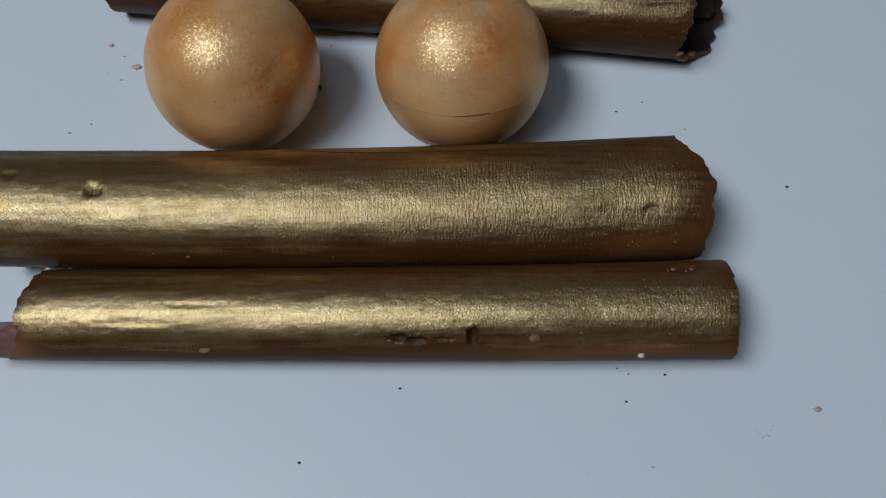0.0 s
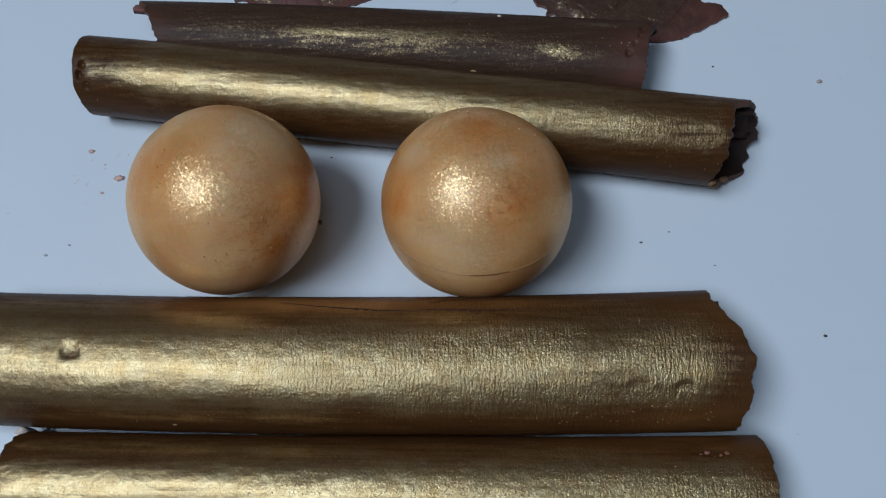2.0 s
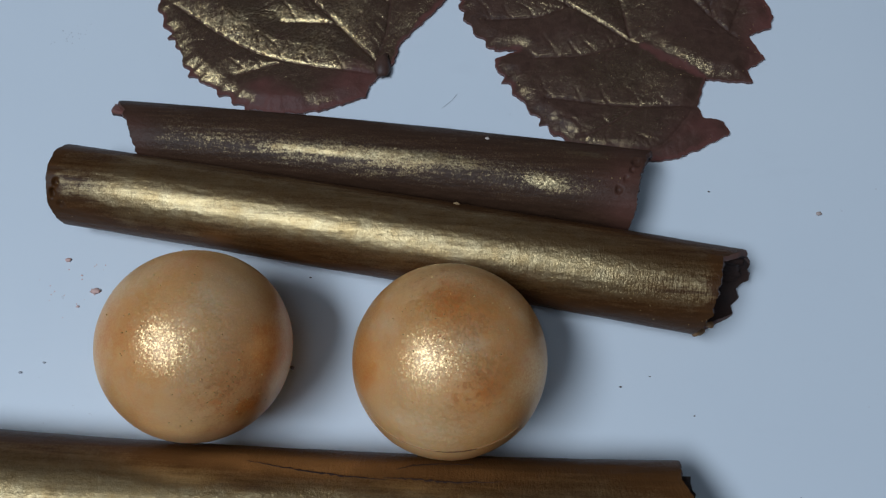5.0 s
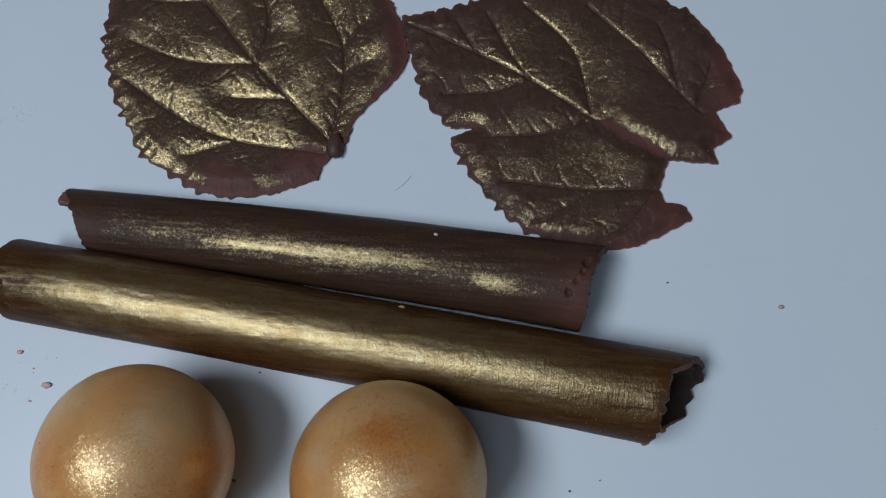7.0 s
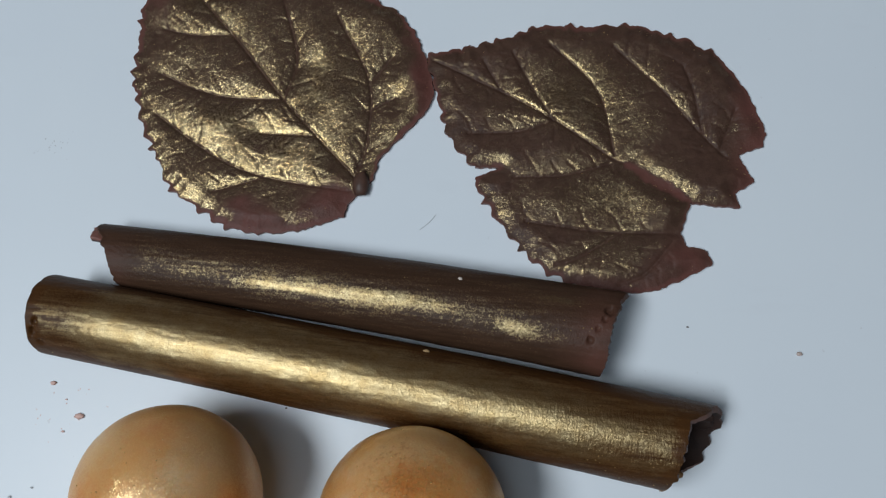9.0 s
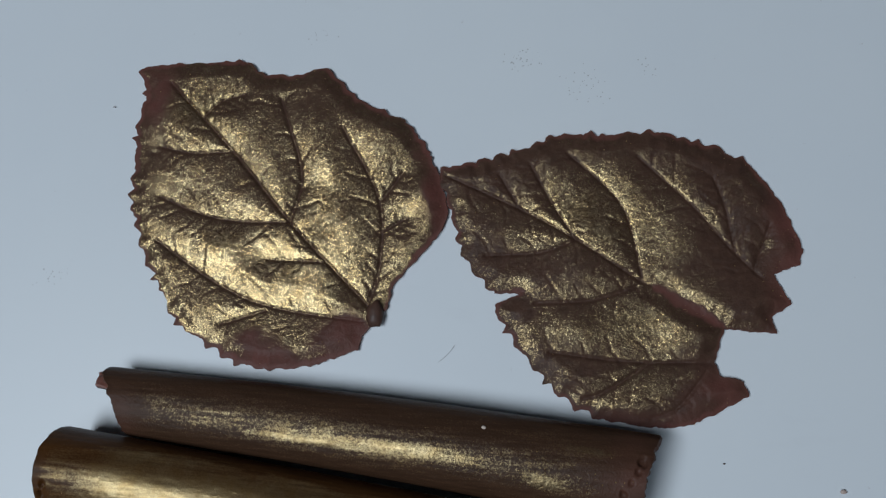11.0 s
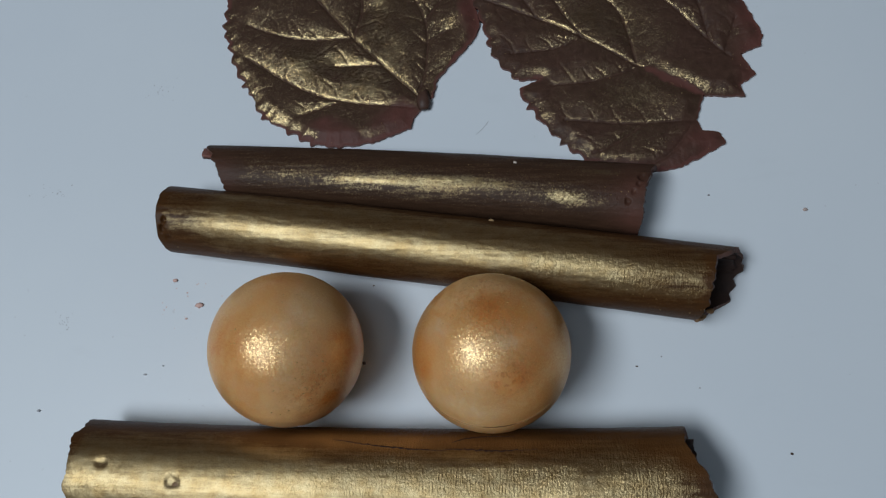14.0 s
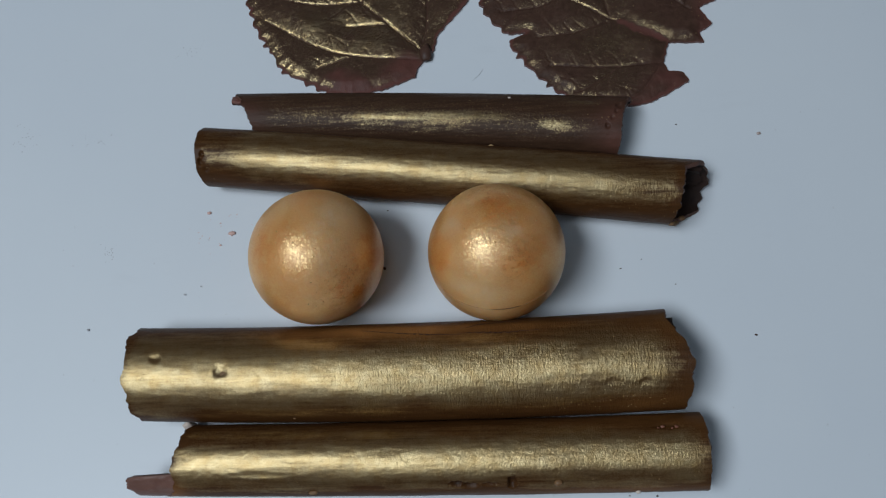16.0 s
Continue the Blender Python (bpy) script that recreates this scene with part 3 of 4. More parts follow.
roll_flecks(big_stick, BIG, 301, 70, 4, 38, 128, 162)
roll_flecks(big_stick, BIG, 302, 50, 26, 40, 70, 125)
roll_flecks(big_stick, BIG, 303, 26, -50, 0, 110, 160, 0.00014)
roll_flecks(front_stick, FRONT, 304, 45, 22, 43, 70, 130)
roll_flecks(front_stick, FRONT, 305, 16, -40, 10, 60, 130, 0.00012)
roll_flecks(slant_stick, SLANT, 306, 34, 30, 44, 70, 150, 0.00014)
roll_flecks(slant_stick, SLANT, 307, 30, -63, -40, 70, 150, 0.00014)
roll_flecks(back_stick, BACK, 308, 40, 0, 32, 70, 130, 0.00013)
roll_flecks(back_stick, BACK, 309, 14, -50, 0, 60, 130, 0.00012)

# ---------------------------------------------------------------- pearl-dusted balls


def chocolate_ball(centre, radius, shift, seed, label, squash, stains):
    ball = thing("chocolate_ball", label, "chocolate ball", "pearl-dusted chocolate balls", centre)
    bm = bmesh.new()
    bmesh.ops.create_uvsphere(bm, u_segments=128, v_segments=80, radius=radius)
    for v in bm.verts:
        d = v.co.normalized()
        v.co *= 1 + 0.006 * noise.noise(d * 1.8 + Vector((seed, 0, 0))) + 0.0016 * noise.noise(d * 9 + Vector((0, seed, 0)))
        v.co.z = max(v.co.z, -radius * squash)
    shell = part("shell", bm, pearl_shell("pearl_shell", shift), ball)
    masks = {"orange": [], "cream": [], "flecks": []}
    for v in shell.data.vertices:
        d = v.co.normalized()
        wobble = 1 + 0.35 * noise.noise(d * 4 + Vector((seed, 2, 0)))
        for key in masks:
            masks[key].append(min(1.0, sum(a * math.exp(-((d - Vector(p)).length / (r * wobble)) ** 2) for k, p, r, a in stains if k == key)))
    for key, values in masks.items():
        shell.data.attributes.new(key, "FLOAT", "POINT").data.foreach_set("value", values)
    return ball


STAINS_A = (("orange", (0.62, -0.65, 0.43), 0.38, 0.9), ("flecks", (0.62, -0.60, 0.5), 0.40, 1.0), ("orange", (0.93, -0.05, 0.35), 0.42, 0.9), ("cream", (0.43, 0.26, 0.87), 0.40, 0.8),
            ("orange", (-0.60, -0.05, 0.80), 0.38, 0.7), ("cream", (0.27, -0.95, 0.13), 0.50, 0.7), ("cream", (0.34, -0.42, 0.84), 0.24, 0.6), ("orange", (0.0, 0.8, 0.6), 0.35, 0.5), ("orange", (-0.3, -0.85, 0.35), 0.4, 0.35))
STAINS_B = (("orange", (0.28, -0.42, 0.86), 0.22, 0.8), ("flecks", (0.30, -0.42, 0.86), 0.28, 0.9), ("cream", (0.24, -0.04, 0.97), 0.26, 0.9), ("orange", (-0.81, -0.18, 0.56), 0.30, 0.9), ("orange", (0.04, 0.42, 0.90), 0.34, 0.8),
            ("flecks", (-0.11, 0.66, 0.74), 0.35, 0.8), ("cream", (-0.64, 0.14, 0.75), 0.20, 0.8), ("cream", (-0.25, -0.77, 0.58), 0.36, 0.7), ("orange", (0.75, -0.2, 0.6), 0.35, 0.5))
R_A, R_B = 0.0145, 0.0145
ball_a = chocolate_ball((-0.0340, 0.0736, R_A * 0.985), R_A, (0.013, 0.002, 0.021), 3.0, "pearly orange and cream chocolate ball dusted with gold", 0.985, STAINS_A)
ball_b = chocolate_ball((0.0046, 0.0734, R_B * 0.985), R_B, (0.051, 0.034, 0.008), 9.0, "pearly peach chocolate ball with a thin seam line", 0.985, STAINS_B)


def ball_flecks(ball, radius, way, spread, count, seed):
    rng = np.random.default_rng(seed)
    spots = [tuple((Vector(way) + Vector(rng.normal(size=3) * spread)).normalized() * radius * 1.003) for _ in range(count)]
    return flecks(ball, spots, seed, 0.00015, "loose bright grains of gold dust")


ball_flecks(ball_a, R_A, (0.55, -0.50, 0.62), 0.20, 60, 401)
ball_flecks(ball_a, R_A, (-0.05, 0.15, 0.95), 0.45, 40, 402)
ball_flecks(ball_b, R_B, (-0.1, 0.30, 0.95), 0.40, 50, 403)


def seam_line(ball, radius, tilt, turn, a0, a1, material, width):
    """A thin raised line on the shell, part of a small circle."""
    bm = bmesh.new()
    rows = []
    lift = radians(tilt)
    for s in range(60):
        a = radians(a0 + (a1 - a0) * s / 59)
        thick = width * math.sin(math.pi * s / 59) ** 0.5 * (0.7 + 0.5 * noise.noise(Vector((s * 0.5, 3, 1)))) + 0.00003
        d = Vector((math.cos(a) * math.cos(lift), math.sin(a) * math.cos(lift), math.sin(lift)))
        d.rotate(Euler((radians(turn), 0, 0)))
        side = Vector((0, 0, 1)).rotation_difference(d) @ Vector((0, 1, 0))
        rows.append([bm.verts.new(d * (radius + h) + side * w) for h, w in ((-0.00006, -thick), (0.00005, 0), (-0.00006, thick))])
    for r0, r1 in zip(rows, rows[1:]):
        for q in (0, 1):
            bm.faces.new((r0[q], r0[q + 1], r1[q + 1], r1[q]))
    return part("seam", bm, material, ball, "thin dark brown seam line")


SEAM_PALE = plain_chocolate("seam_orange", (0.42, 0.20, 0.08), (0.46, 0.24, 0.10))
SEAM = plain_chocolate("seam_brown", (0.13, 0.045, 0.015), (0.20, 0.07, 0.02))
seam_line(ball_b.children[0], R_B * 1.005, 2.5, -16.5, -140, -45, SEAM_PALE, 0.00003)
seam_line(ball_b.children[0], R_B * 1.006, 2.5, -16.5, -94, -71, SEAM, 0.00013)
lump("flake", (R_A * 0.985, -R_A * 0.14, -R_A * 0.24), (0.0003, 0.0003, 0.0009), CRUMB_DARK, ball_a.children[0], 12, "tiny dark flake stuck to the shell")

# ---------------------------------------------------------------- moulded chocolate leaves


def leaf_outline(corners, toothed, seed):
    """Closed outline from a few corners in millimetres, with saw teeth along the sides named in toothed."""
    pts = []
    n = len(corners)
    run = 0.0
    for c in range(n):
        p0, p1, p2, p3 = (np.array(corners[(c + o) % n], float) for o in (-1, 0, 1, 2))
        length = np.linalg.norm(p2 - p1)
        steps = max(2, int(length / 0.3))
        tooth = toothed(c)
        k = 0.5 if tooth > 0 else 0.12
        for s in range(steps):
            t = s / steps
            m1, m2 = (p2 - p0) * 0.5 * k, (p3 - p1) * 0.5 * k
            h = t * t * (3 - 2 * t)
            lin = p1 + (p2 - p1) * t
            her = (2 * t ** 3 - 3 * t ** 2 + 1) * p1 + (t ** 3 - 2 * t ** 2 + t) * m1 + (3 * t ** 2 - 2 * t ** 3) * p2 + (t ** 3 - t ** 2) * m2
            p = her if tooth > 0 else lin
            way = (p2 - p1) / max(length, 1e-6)
            out = np.array([-way[1], way[0]])
            run += length / steps
            phase = (run / 5.2 + 0.35 * math.sin(run * 0.7 + seed)) % 1.0
            saw = phase / 0.62 if phase < 0.62 else (1 - phase) / 0.38
            saw = 0.88 * saw ** 0.8 + 0.12 * abs(math.sin(run * 2.3 + seed))
            jag = 0.16 * float(fractal(run * 1.3, seed, 0.0, seed, 2))
            pts.append(p + out * (tooth * (saw - 0.2) * (0.8 + 0.4 * math.sin(run * 1.9)) + jag))
    return np.array(pts)


def segments_distance(px, py, lines):
    best = np.full(px.shape, 1e3)
    for line in lines:
        for (ax, ay), (bx, by) in zip(line, line[1:]):
            dx, dy = bx - ax, by - ay
            t = np.clip(((px - ax) * dx + (py - ay) * dy) / (dx * dx + dy * dy), 0, 1)
            best = np.minimum(best, np.hypot(px - ax - t * dx, py - ay - t * dy))
    return best


def bent(line, per=10):
    """A polyline made into a smooth one."""
    pts = [np.array(p, float) for p in line]
    pts = [2 * pts[0] - pts[1], *pts, 2 * pts[-1] - pts[-2]]
    out = []
    for a, b, c, d in zip(pts, pts[1:], pts[2:], pts[3:]):
        for s in range(per):
            t = s / per
            out.append(0.5 * (2 * b + (c - a) * t + (2 * a - 5 * b + 4 * c - d) * t * t + (3 * b - a - 3 * c + d) * t ** 3))
    out.append(pts[-2])
    return out


def chocolate_leaf(outline, midrib, veins, seed, label, bare_where, dust_where, grains=90):
    leaf = thing("chocolate_leaf", label, "chocolate leaf", "moulded chocolate leaves")
    from mathutils import geometry
    low, high = outline.min(0), outline.max(0)
    step = 0.27
    gx, gy = np.meshgrid(np.arange(low[0], high[0], step), np.arange(low[1], high[1], step))
    rng = np.random.default_rng(seed)
    gx = (gx + rng.uniform(-0.11, 0.11, gx.shape)).ravel()
    gy = (gy + rng.uniform(-0.11, 0.11, gy.shape)).ravel()
    # keep the grid points well inside the outline
    inside = np.zeros(gx.shape, bool)
    ends = np.roll(outline, -1, 0)
    for (ax, ay), (bx, by) in zip(outline, ends):
        if ay != by:
            cross = ((ay > gy) != (by > gy)) & (gx < (bx - ax) * (gy - ay) / (by - ay) + ax)
            inside ^= cross
    ring = [*map(tuple, outline), tuple(outline[0])]
    edge = segments_distance(gx, gy, [ring])
    keep = inside & (edge > 0.25)
    pts = [Vector(p) for p in outline] + [Vector((a, b)) for a, b in zip(gx[keep], gy[keep])]
    n = len(outline)
    verts, _, faces, *_ = geometry.delaunay_2d_cdt(pts, [], [list(range(n))], 1, 1e-5)
    x, y = np.array([v.x for v in verts]), np.array([v.y for v in verts])
    edge = segments_distance(x, y, [ring])
    main = bent(midrib)
    sides = [bent(v) for v in veins]
    d_main, d_side = segments_distance(x, y, [main]), segments_distance(x, y, sides)
    d_all = np.minimum(d_main, d_side)

    # short branches between the side veins
    fine_lines = []
    for line in [main, *sides]:
        for q in range(3, len(line) - 1, 4):
            way = line[q + 1] - line[q]
            way = way / max(np.linalg.norm(way), 1e-6)
            for hand in (-1, 1):
                turn = hand * rng.uniform(0.7, 1.1)
                d = np.array([way[0] * math.cos(turn) - way[1] * math.sin(turn), way[0] * math.sin(turn) + way[1] * math.cos(turn)])
                reach = rng.uniform(2.5, 6.0)
                bend = np.array([-d[1], d[0]]) * rng.uniform(-0.8, 0.8)
                fine_lines.append([line[q], line[q] + d * reach * 0.5 + bend, line[q] + d * reach])

    def d_fine(x, y):
        return segments_distance(x, y, fine_lines)

    def height(x, y, edge, d_main, d_side):
        d = np.minimum(d_main, d_side)
        wave = 0.55 * fractal(x * 0.085, y * 0.085, 0.0, seed, 2)
        pillow = 0.62 * (1 - np.exp(-d / 3.0))
        groove = -0.36 * np.exp(-(d_main / 0.24) ** 2) - 0.26 * np.exp(-(d_side / 0.20) ** 2) - 0.09 * np.exp(-(d_fine(x, y) / 0.22) ** 2)
        small = 0.015 * fractal((x + y) * 0.32, (x - y) * 0.9, 0.0, seed + 5, 3) + 0.018 * value_noise(x * 2.4, y * 2.4, 0.0, seed + 9)
        return 0.75 + smooth(0.0, 3.4, edge) * (0.35 + 0.8 * wave + pillow + groove) + small * smooth(0, 0.8, edge) + 0.25 * groove

    z = np.maximum(height(x, y, edge, d_main, d_side), 0.3)
    worn = fractal(x * 0.22, y * 0.22, 0.0, seed + 13, 4)
    bare = smooth(0.8, 0.0, edge + 0.7 * worn) * 0.9 + bare_where(x, y) * (0.85 + 0.6 * worn)
    dust = dust_where(x, y) * (0.8 + 0.5 * worn) + 0.12 * smooth(3.0, 0.0, edge) - 0.7 * np.exp(-(d_all / 0.15) ** 2) - 0.15 * np.exp(-(d_fine(x, y) / 0.15) ** 2)
    top = np.stack([x, y, z], -1) / 1000
    raw_mesh("blade", top, faces, LEAF, leaf, masks={"bare": np.clip(bare, 0, 1), "dust": dust})
    pick = rng.choice(len(top), grains, replace=False, p=(np.exp(-edge / 3.5) + 0.25) / (np.exp(-edge / 3.5) + 0.25).sum())
    flecks(leaf, top[pick], seed, 0.00014, "loose bright grains of gold dust")
    # underside and broken rim of plain chocolate
    m = len(verts)
    under = np.stack([x, y, np.full(m, 0.02)], -1) / 1000
    uses = {}
    for f in faces:
        for a, b in zip(f, (*f[1:], f[0])):
            uses[(a, b)] = 1
    open_edges = [(a, b) for a, b in uses if (b, a) not in uses]
    rim_ids = sorted({a for e in open_edges for a in e})
    index = {a: m + q for q, a in enumerate(rim_ids)}
    shell = [tuple(reversed(f)) for f in faces] + [(b, a, index[a], index[b]) for a, b in open_edges]
    shell = [(f[0], f[1], f[2]) if len(f) == 3 else (f[1], f[0], f[3], f[2]) for f in shell]
    raw_mesh("underside", np.concatenate([under, top[rim_ids]]), shell, MILKY, leaf, "reddish milk chocolate edge and underside")
    # veins lie in the grooves
    for name, line, r0 in [("midrib", main, 0.10)] + [("side_vein", s, 0.06) for s in sides]:
        lx, ly = np.array([p[0] for p in line]), np.array([p[1] for p in line])
        lz = height(lx, ly, segments_distance(lx, ly, [ring]), segments_distance(lx, ly, [main]), segments_distance(lx, ly, sides))
        bm = bmesh.new()
        rows = []
        for q in range(len(line)):
            f = q / (len(line) - 1)
            r = r0 * (1 - 0.7 * f)
            a, b = max(q - 1, 0), min(q + 1, len(line) - 1)
            way = Vector((lx[b] - lx[a], ly[b] - ly[a], 0)).normalized()
            side = Vector((-way.y, way.x, 0))
            rows.append([bm.verts.new((Vector((lx[q], ly[q], lz[q] - 0.04)) + side * r * math.cos(w) + Vector((0, 0, r * 0.7 * math.sin(w)))) / 1000) for w in np.linspace(math.pi, 0, 7)])
        for ra, rb in zip(rows, rows[1:]):
            for q in range(6):
                bm.faces.new((ra[q], ra[q + 1], rb[q + 1], rb[q]))
        part(name, bm, VEIN, leaf)
    return leaf


WHOLE = ((-59.1, 176.4), (-40.2, 177.7), (-36.8, 175.4), (-30.1, 174.8), (-24.2, 176.5), (-18.2, 170.8), (-8.6, 166.1), (-3.8, 160.2), (0.1, 150.2),
         (-1.6, 145.1), (-9.1, 136.0), (-9.9, 132.0), (-14.0, 127.0), (-14.5, 124.5), (-21.1, 121.8), (-30.4, 120.4), (-35.7, 121.5), (-47.2, 127.6),
         (-52.5, 135.4), (-58.6, 148.8), (-59.5, 163.0), (-58.6, 170.8))
WHOLE_VEINS = (((-28.5, 146.8), (-38.9, 146.8), (-46.6, 148.2), (-53.5, 151.0)), ((-13.9, 129.4), (-29.7, 131.1), (-40.5, 134.8), (-53.5, 142.8)),
               ((-40.5, 159.9), (-48.2, 159.4), (-54.5, 160.6)), ((-28.5, 146.8), (-27.2, 156.1), (-32.2, 170.3)),
               ((-13.4, 132.3), (-11.7, 139.1), (-12.5, 151.5), (-20.1, 164.9)), ((-46.9, 166.4), (-43.7, 169.6), (-39.4, 171.1)),
               ((-22.1, 139.8), (-32.2, 139.9)), ((-12.4, 145.3), (-7.2, 148.3)), ((-12.0, 151.5), (-8.4, 156.6)), ((-31.8, 130.6), (-39.7, 127.9)))
whole_leaf = chocolate_leaf(
    leaf_outline(WHOLE, lambda c: 0.45 if c in (0, 1, 2, 3, 14, 15) else 1.45 if c >= 16 else 0.6 if c in (4, 5, 6) else 0.2 if c < 9 else 0.0, 2),
    ((-13.1, 132.0), (-28.5, 146.8), (-40.5, 159.9), (-54.0, 173.3)), WHOLE_VEINS, 41,
    "gold-dusted chocolate leaf with saw-toothed reddish edges",
    lambda x, y: smooth(130.5, 122.0, y + 4 * fractal(x * 0.12, y * 0.12, 0.0, 7, 3) - 0.12 * (x + 30)) * 0.95 + smooth(-6.5, -1.0, x + 2 * fractal(x * 0.15, y * 0.15, 0.0, 9, 3)) * 0.95
    + 0.8 * np.exp(-((x + 57) / 3.5) ** 2 - ((y - 171) / 6) ** 2),
    lambda x, y: 0.0 - 0.25 * np.exp(-((x + 56) / 5) ** 2 - ((y - 158) / 8) ** 2) - 0.22 * np.exp(-((x + 28) / 14) ** 2 - ((y - 170) / 6) ** 2) + 0.60 * np.exp(-((x + 38) / 9) ** 2 - ((y - 140.5) / 4.5) ** 2) + 0.45 * np.exp(-((x + 22) / 9) ** 2 - ((y - 148) / 12) ** 2)
    + 0.5 * np.exp(-((x + 52) / 4) ** 2 - ((y - 168) / 4) ** 2) + 0.3 * np.exp(-((x + 42) / 8) ** 2 - ((y - 167) / 6) ** 2) + 0.35 * np.exp(-((x + 28) / 9) ** 2 - ((y - 134) / 4) ** 2))
lump("stalk_stub", (-0.0117, 0.1308, 0.0013), (0.0014, 0.0024, 0.0010), CRUMB_DARK, whole_leaf, 21, "dark broken stub of the stalk")

CRACKED = ((-1.7, 157.0), (4.4, 158.9), (11.0, 160.2), (18.0, 163.6), (26.0, 164.4), (37.7, 164.8), (42.4, 163.3), (52.2, 159.5), (57.9, 151.9), (60.9, 144.6),
           (60.4, 142.1), (55.9, 140.4), (59.0, 135.4), (55.6, 133.0), (56.4, 130.4), (48.5, 130.7), (43.0, 133.9), (36.5, 137.3), (47.8, 131.0), (46.2, 125.0),
           (47.0, 122.9), (50.5, 122.2), (51.5, 119.8), (42.9, 114.9), (37.9, 113.9), (28.1, 114.7), (19.2, 120.2), (11.0, 129.9), (9.2, 133.4), (13.4, 135.4),
           (9.0, 135.4), (3.0, 143.0), (0.9, 150.2))
CRACKED_VEINS = (((22.8, 145.2), (18.4, 151.8), (14.5, 158.6)), ((34.2, 139.0), (30.6, 151.5), (21.0, 160.9)), ((54.0, 139.8), (49.4, 144.2), (42.1, 152.2), (33.2, 160.5)),
                 ((22.8, 145.2), (16.9, 142.8), (7.0, 141.9)), ((33.3, 137.4), (25.6, 134.7), (15.9, 133.8)), ((45.4, 125.0), (32.0, 124.5), (18.7, 125.5)),
                 ((35.8, 124.5), (28.2, 119.3), (24.4, 117.9)), ((45.0, 123.6), (40.3, 117.4), (35.7, 115.1)), ((49.8, 144.2), (48.2, 151.1), (46.0, 157.1)),
                 ((53.0, 141.2), (55.5, 148.9)), ((13.0, 150.4), (9.0, 156.7)))
cracked_leaf = chocolate_leaf(
    leaf_outline(CRACKED, lambda c: 1.4 if c < 7 else 0.3 if c < 9 else 1.4 if 25 <= c < 28 else 1.0 if c >= 30 else 0.12 if 20 <= c < 25 else 0.0, 6),
    ((-0.7, 156.4), (13.0, 150.4), (22.8, 145.2), (33.3, 138.8), (36.0, 137.6)), CRACKED_VEINS, 83,
    "cracked brown chocolate leaf with patchy gold dust",
    lambda x, y: smooth(53, 60, x) * 0.85 + smooth(117.5, 114.5, y) * 0.5 + np.exp(-((x - 47) / 4) ** 2 - ((y - 119) / 4) ** 2) * 0.9,
    lambda x, y: -0.52 + 0.5 * np.exp(-((x - 24) / 9) ** 2 - ((y - 155) / 6) ** 2) + 0.7 * np.exp(-((x - 33) / 9) ** 2 - ((y - 147) / 9) ** 2) + 0.6 * np.exp(-((x - 20) / 8) ** 2 - ((y - 148) / 5) ** 2)
    + 0.85 * np.exp(-((x - 33) / 12) ** 2 - ((y - 131) / 5) ** 2) + 0.6 * np.exp(-((x - 33) / 6) ** 2 - ((y - 121) / 4) ** 2), grains=170)

# ---------------------------------------------------------------- crumbs on the board
CRUMBS = ((-5.1, 21.8, .45, 0), (29.8, 19.8, .45, 0), (36.1, 24.1, .5, 0), (58.4, 18.7, .9, 5), (60.0, 57.4, .6, 0), (-20.0, 10.2, .5, 0), (28.8, 25.1, .35, 0), (30.5, 24.2, .35, 0),
          (32.9, 9.9, .4, 4), (-58.2, 84.9, 1.3, 1), (-64.2, 90.3, .9, 1), (-60.8, 82.0, .5, 1), (66.4, 105.3, .8, 5), (32.2, 73.3, .45, 0), (37.0, 75.3, .3, 0), (44.0, 69.3, .3, 0),
          (-20.9, 89.3, .4, 0), (47.8, 108.6, .4, 0), (-64.6, 72.0, .4, 4), (-68.3, 70.1, .5, 4), (-90.6, 62.2, .6, 4), (-61.2, 87.6, .35, 1), (-65.2, 168.6, .5, 4))
KINDS = ((CRUMB_DARK, "tiny dark chocolate crumb on the white board"), (CRUMB_RED, "small reddish crumb on the white board"),
         (CRUMB_TAN, "small tan chocolate crumb on the white board"), (CRUMB_PALE, "small pale crumb on the white board"), (GREY, "tiny grey speck on the white board"), (CRUMB_DULL, "small dull grey-brown crumb on the white board"))
for q, (cx, cy, size, kind) in enumerate(CRUMBS):
    s = size / (2400 if kind == 0 else 2000)
    ob = lump("crumb", (cx / 1000, cy / 1000, 0.0), (s * 1.25, s * 0.85, s * 0.8), KINDS[kind][0], None, q + 30, flatten=0.45 if kind == 1 else 0.7)
    tagged(ob, KINDS[kind][1], "crumb", "crumbs on the board")
tagged(lump("crumb", (-0.0628, 0.0394, 0.0), (0.0014, 0.0010, 0.0046), CRUMB_PALE, None, 91), "pale chocolate chip wedged between two sticks", "crumb")
tagged(lump("crumb", (0.0040, 0.0998, 0.0105), (0.0006, 0.0005, 0.0004), CRUMB_TAN, None, 92), "tan crumb lodged between two sticks", "crumb")


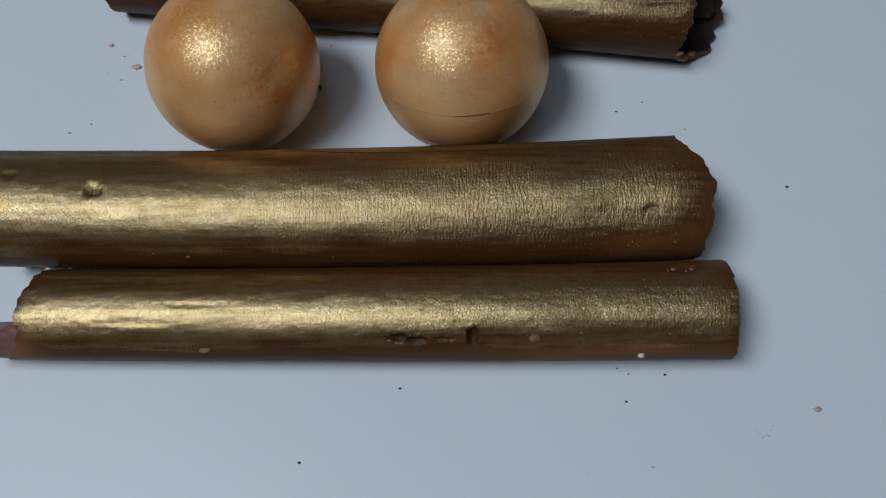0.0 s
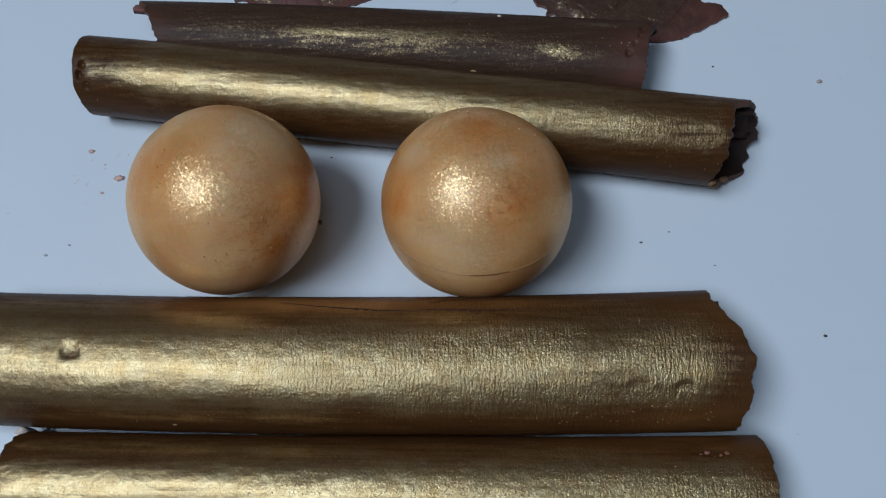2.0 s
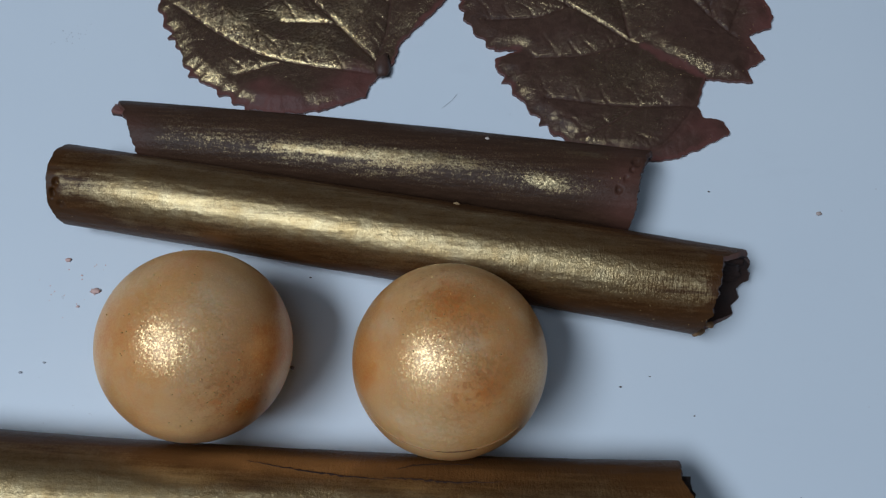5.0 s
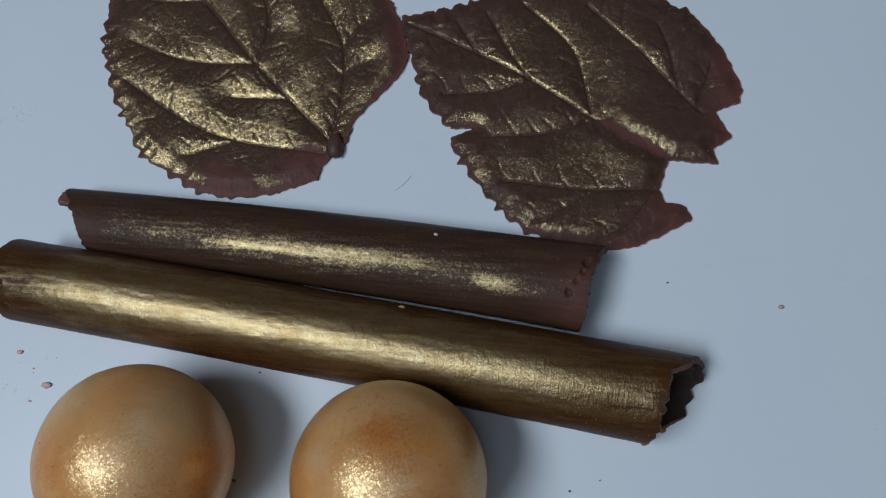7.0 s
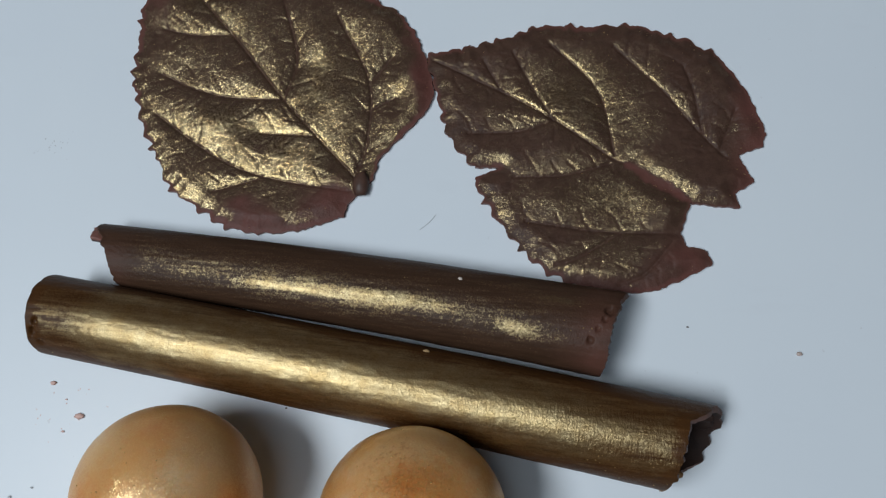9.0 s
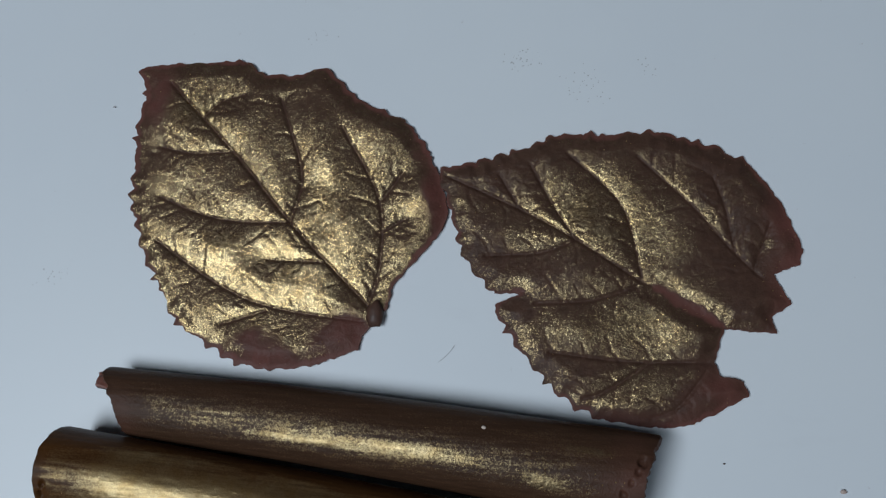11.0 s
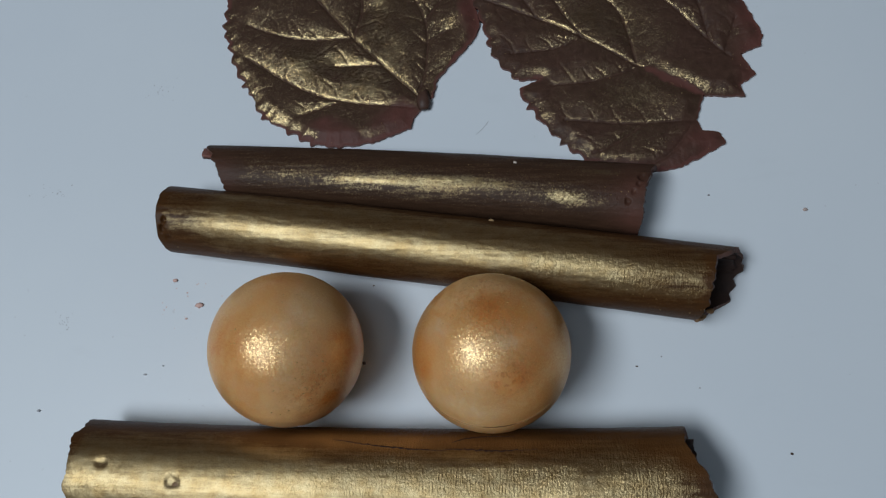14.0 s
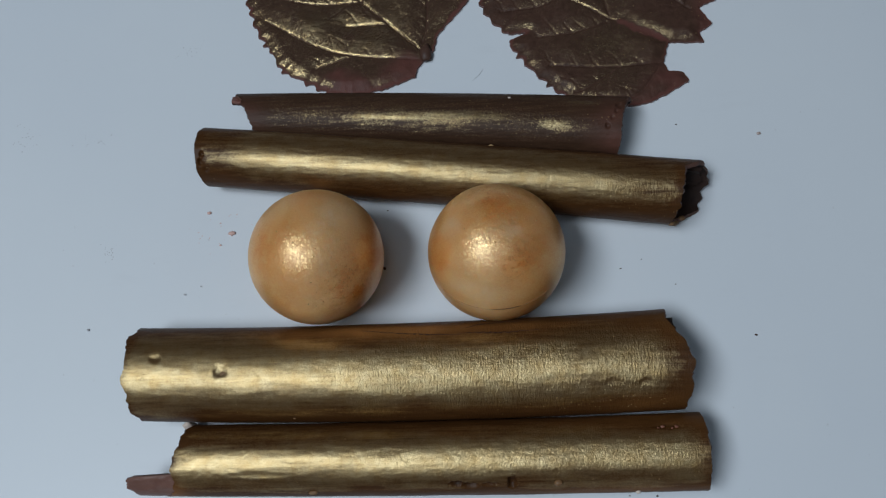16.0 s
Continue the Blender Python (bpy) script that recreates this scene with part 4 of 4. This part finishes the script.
def dust_patch(name, cx, cy, wide, high, count, seed, material, label):
    """Fine crumbs too many to count, strewn over a patch of the board."""
    rng = np.random.default_rng(seed)
    bm = bmesh.new()
    for _ in range(count):
        x, y = cx + rng.normal() * wide, cy + rng.normal() * high
        s = rng.uniform(0.05, 0.16)
        a = rng.uniform(0, 6.28)
        ring = [bm.verts.new(((x + s * rng.uniform(.6, 1.3) * math.cos(a + w)) / 1000, (y + s * rng.uniform(.6, 1.3) * math.sin(a + w)) / 1000, 0.00001)) for w in np.linspace(0, 6.28, 6, endpoint=False)]
        tip = bm.verts.new((x / 1000, y / 1000, s * 0.5 / 1000))
        for q in range(6):
            bm.faces.new((ring[q], ring[(q + 1) % 6], tip))
    return tagged(part(name, bm, material, None), label, "dust", kind="stuff")


for q, (cx, cy, wide, high, count) in enumerate(((12.3, 178.4, 1.6, 1.6, 34), (23.7, 174.0, 1.7, 2.0, 40), (34.5, 178, 1, 1, 10), (-26.8, 183.6, 2, .8, 16), (-73.8, 136, 2.5, 1.2, 18),
                                                 (-114, 112, 2.5, 2, 26), (-96, 111, 3, 1.5, 16), (-87.8, 81.3, 1.5, 1.2, 22), (-62, 86, 4, 4, 18), (50.3, 14.8, 1.2, .6, 16))):
    dust_patch("dust", cx, cy, wide, high, count, 200 + q, GREY if q != 8 else CRUMB_RED, "faint grey dust strewn on the white board" if q != 8 else "fine reddish dust strewn on the white board")

bm = bmesh.new()
for q in range(12):
    f = q / 11
    p = Vector((-0.0003 + 0.0026 * f + 0.0003 * math.sin(f * 3), 0.1230 + 0.0030 * f, 0.00008))
    for w in ((-0.00006, 0), (0, 0.00006), (0.00006, 0)):
        bm.verts.new(p + Vector((w[0], 0, w[1])))
bm.verts.ensure_lookup_table()
for q in range(11):
    for w in (0, 1):
        bm.faces.new([bm.verts[i] for i in (3 * q + w, 3 * q + w + 1, 3 * q + w + 4, 3 * q + w + 3)])
tagged(part("fibre", bm, GREY, None), "short thin grey fibre lying on the board", "fibre")
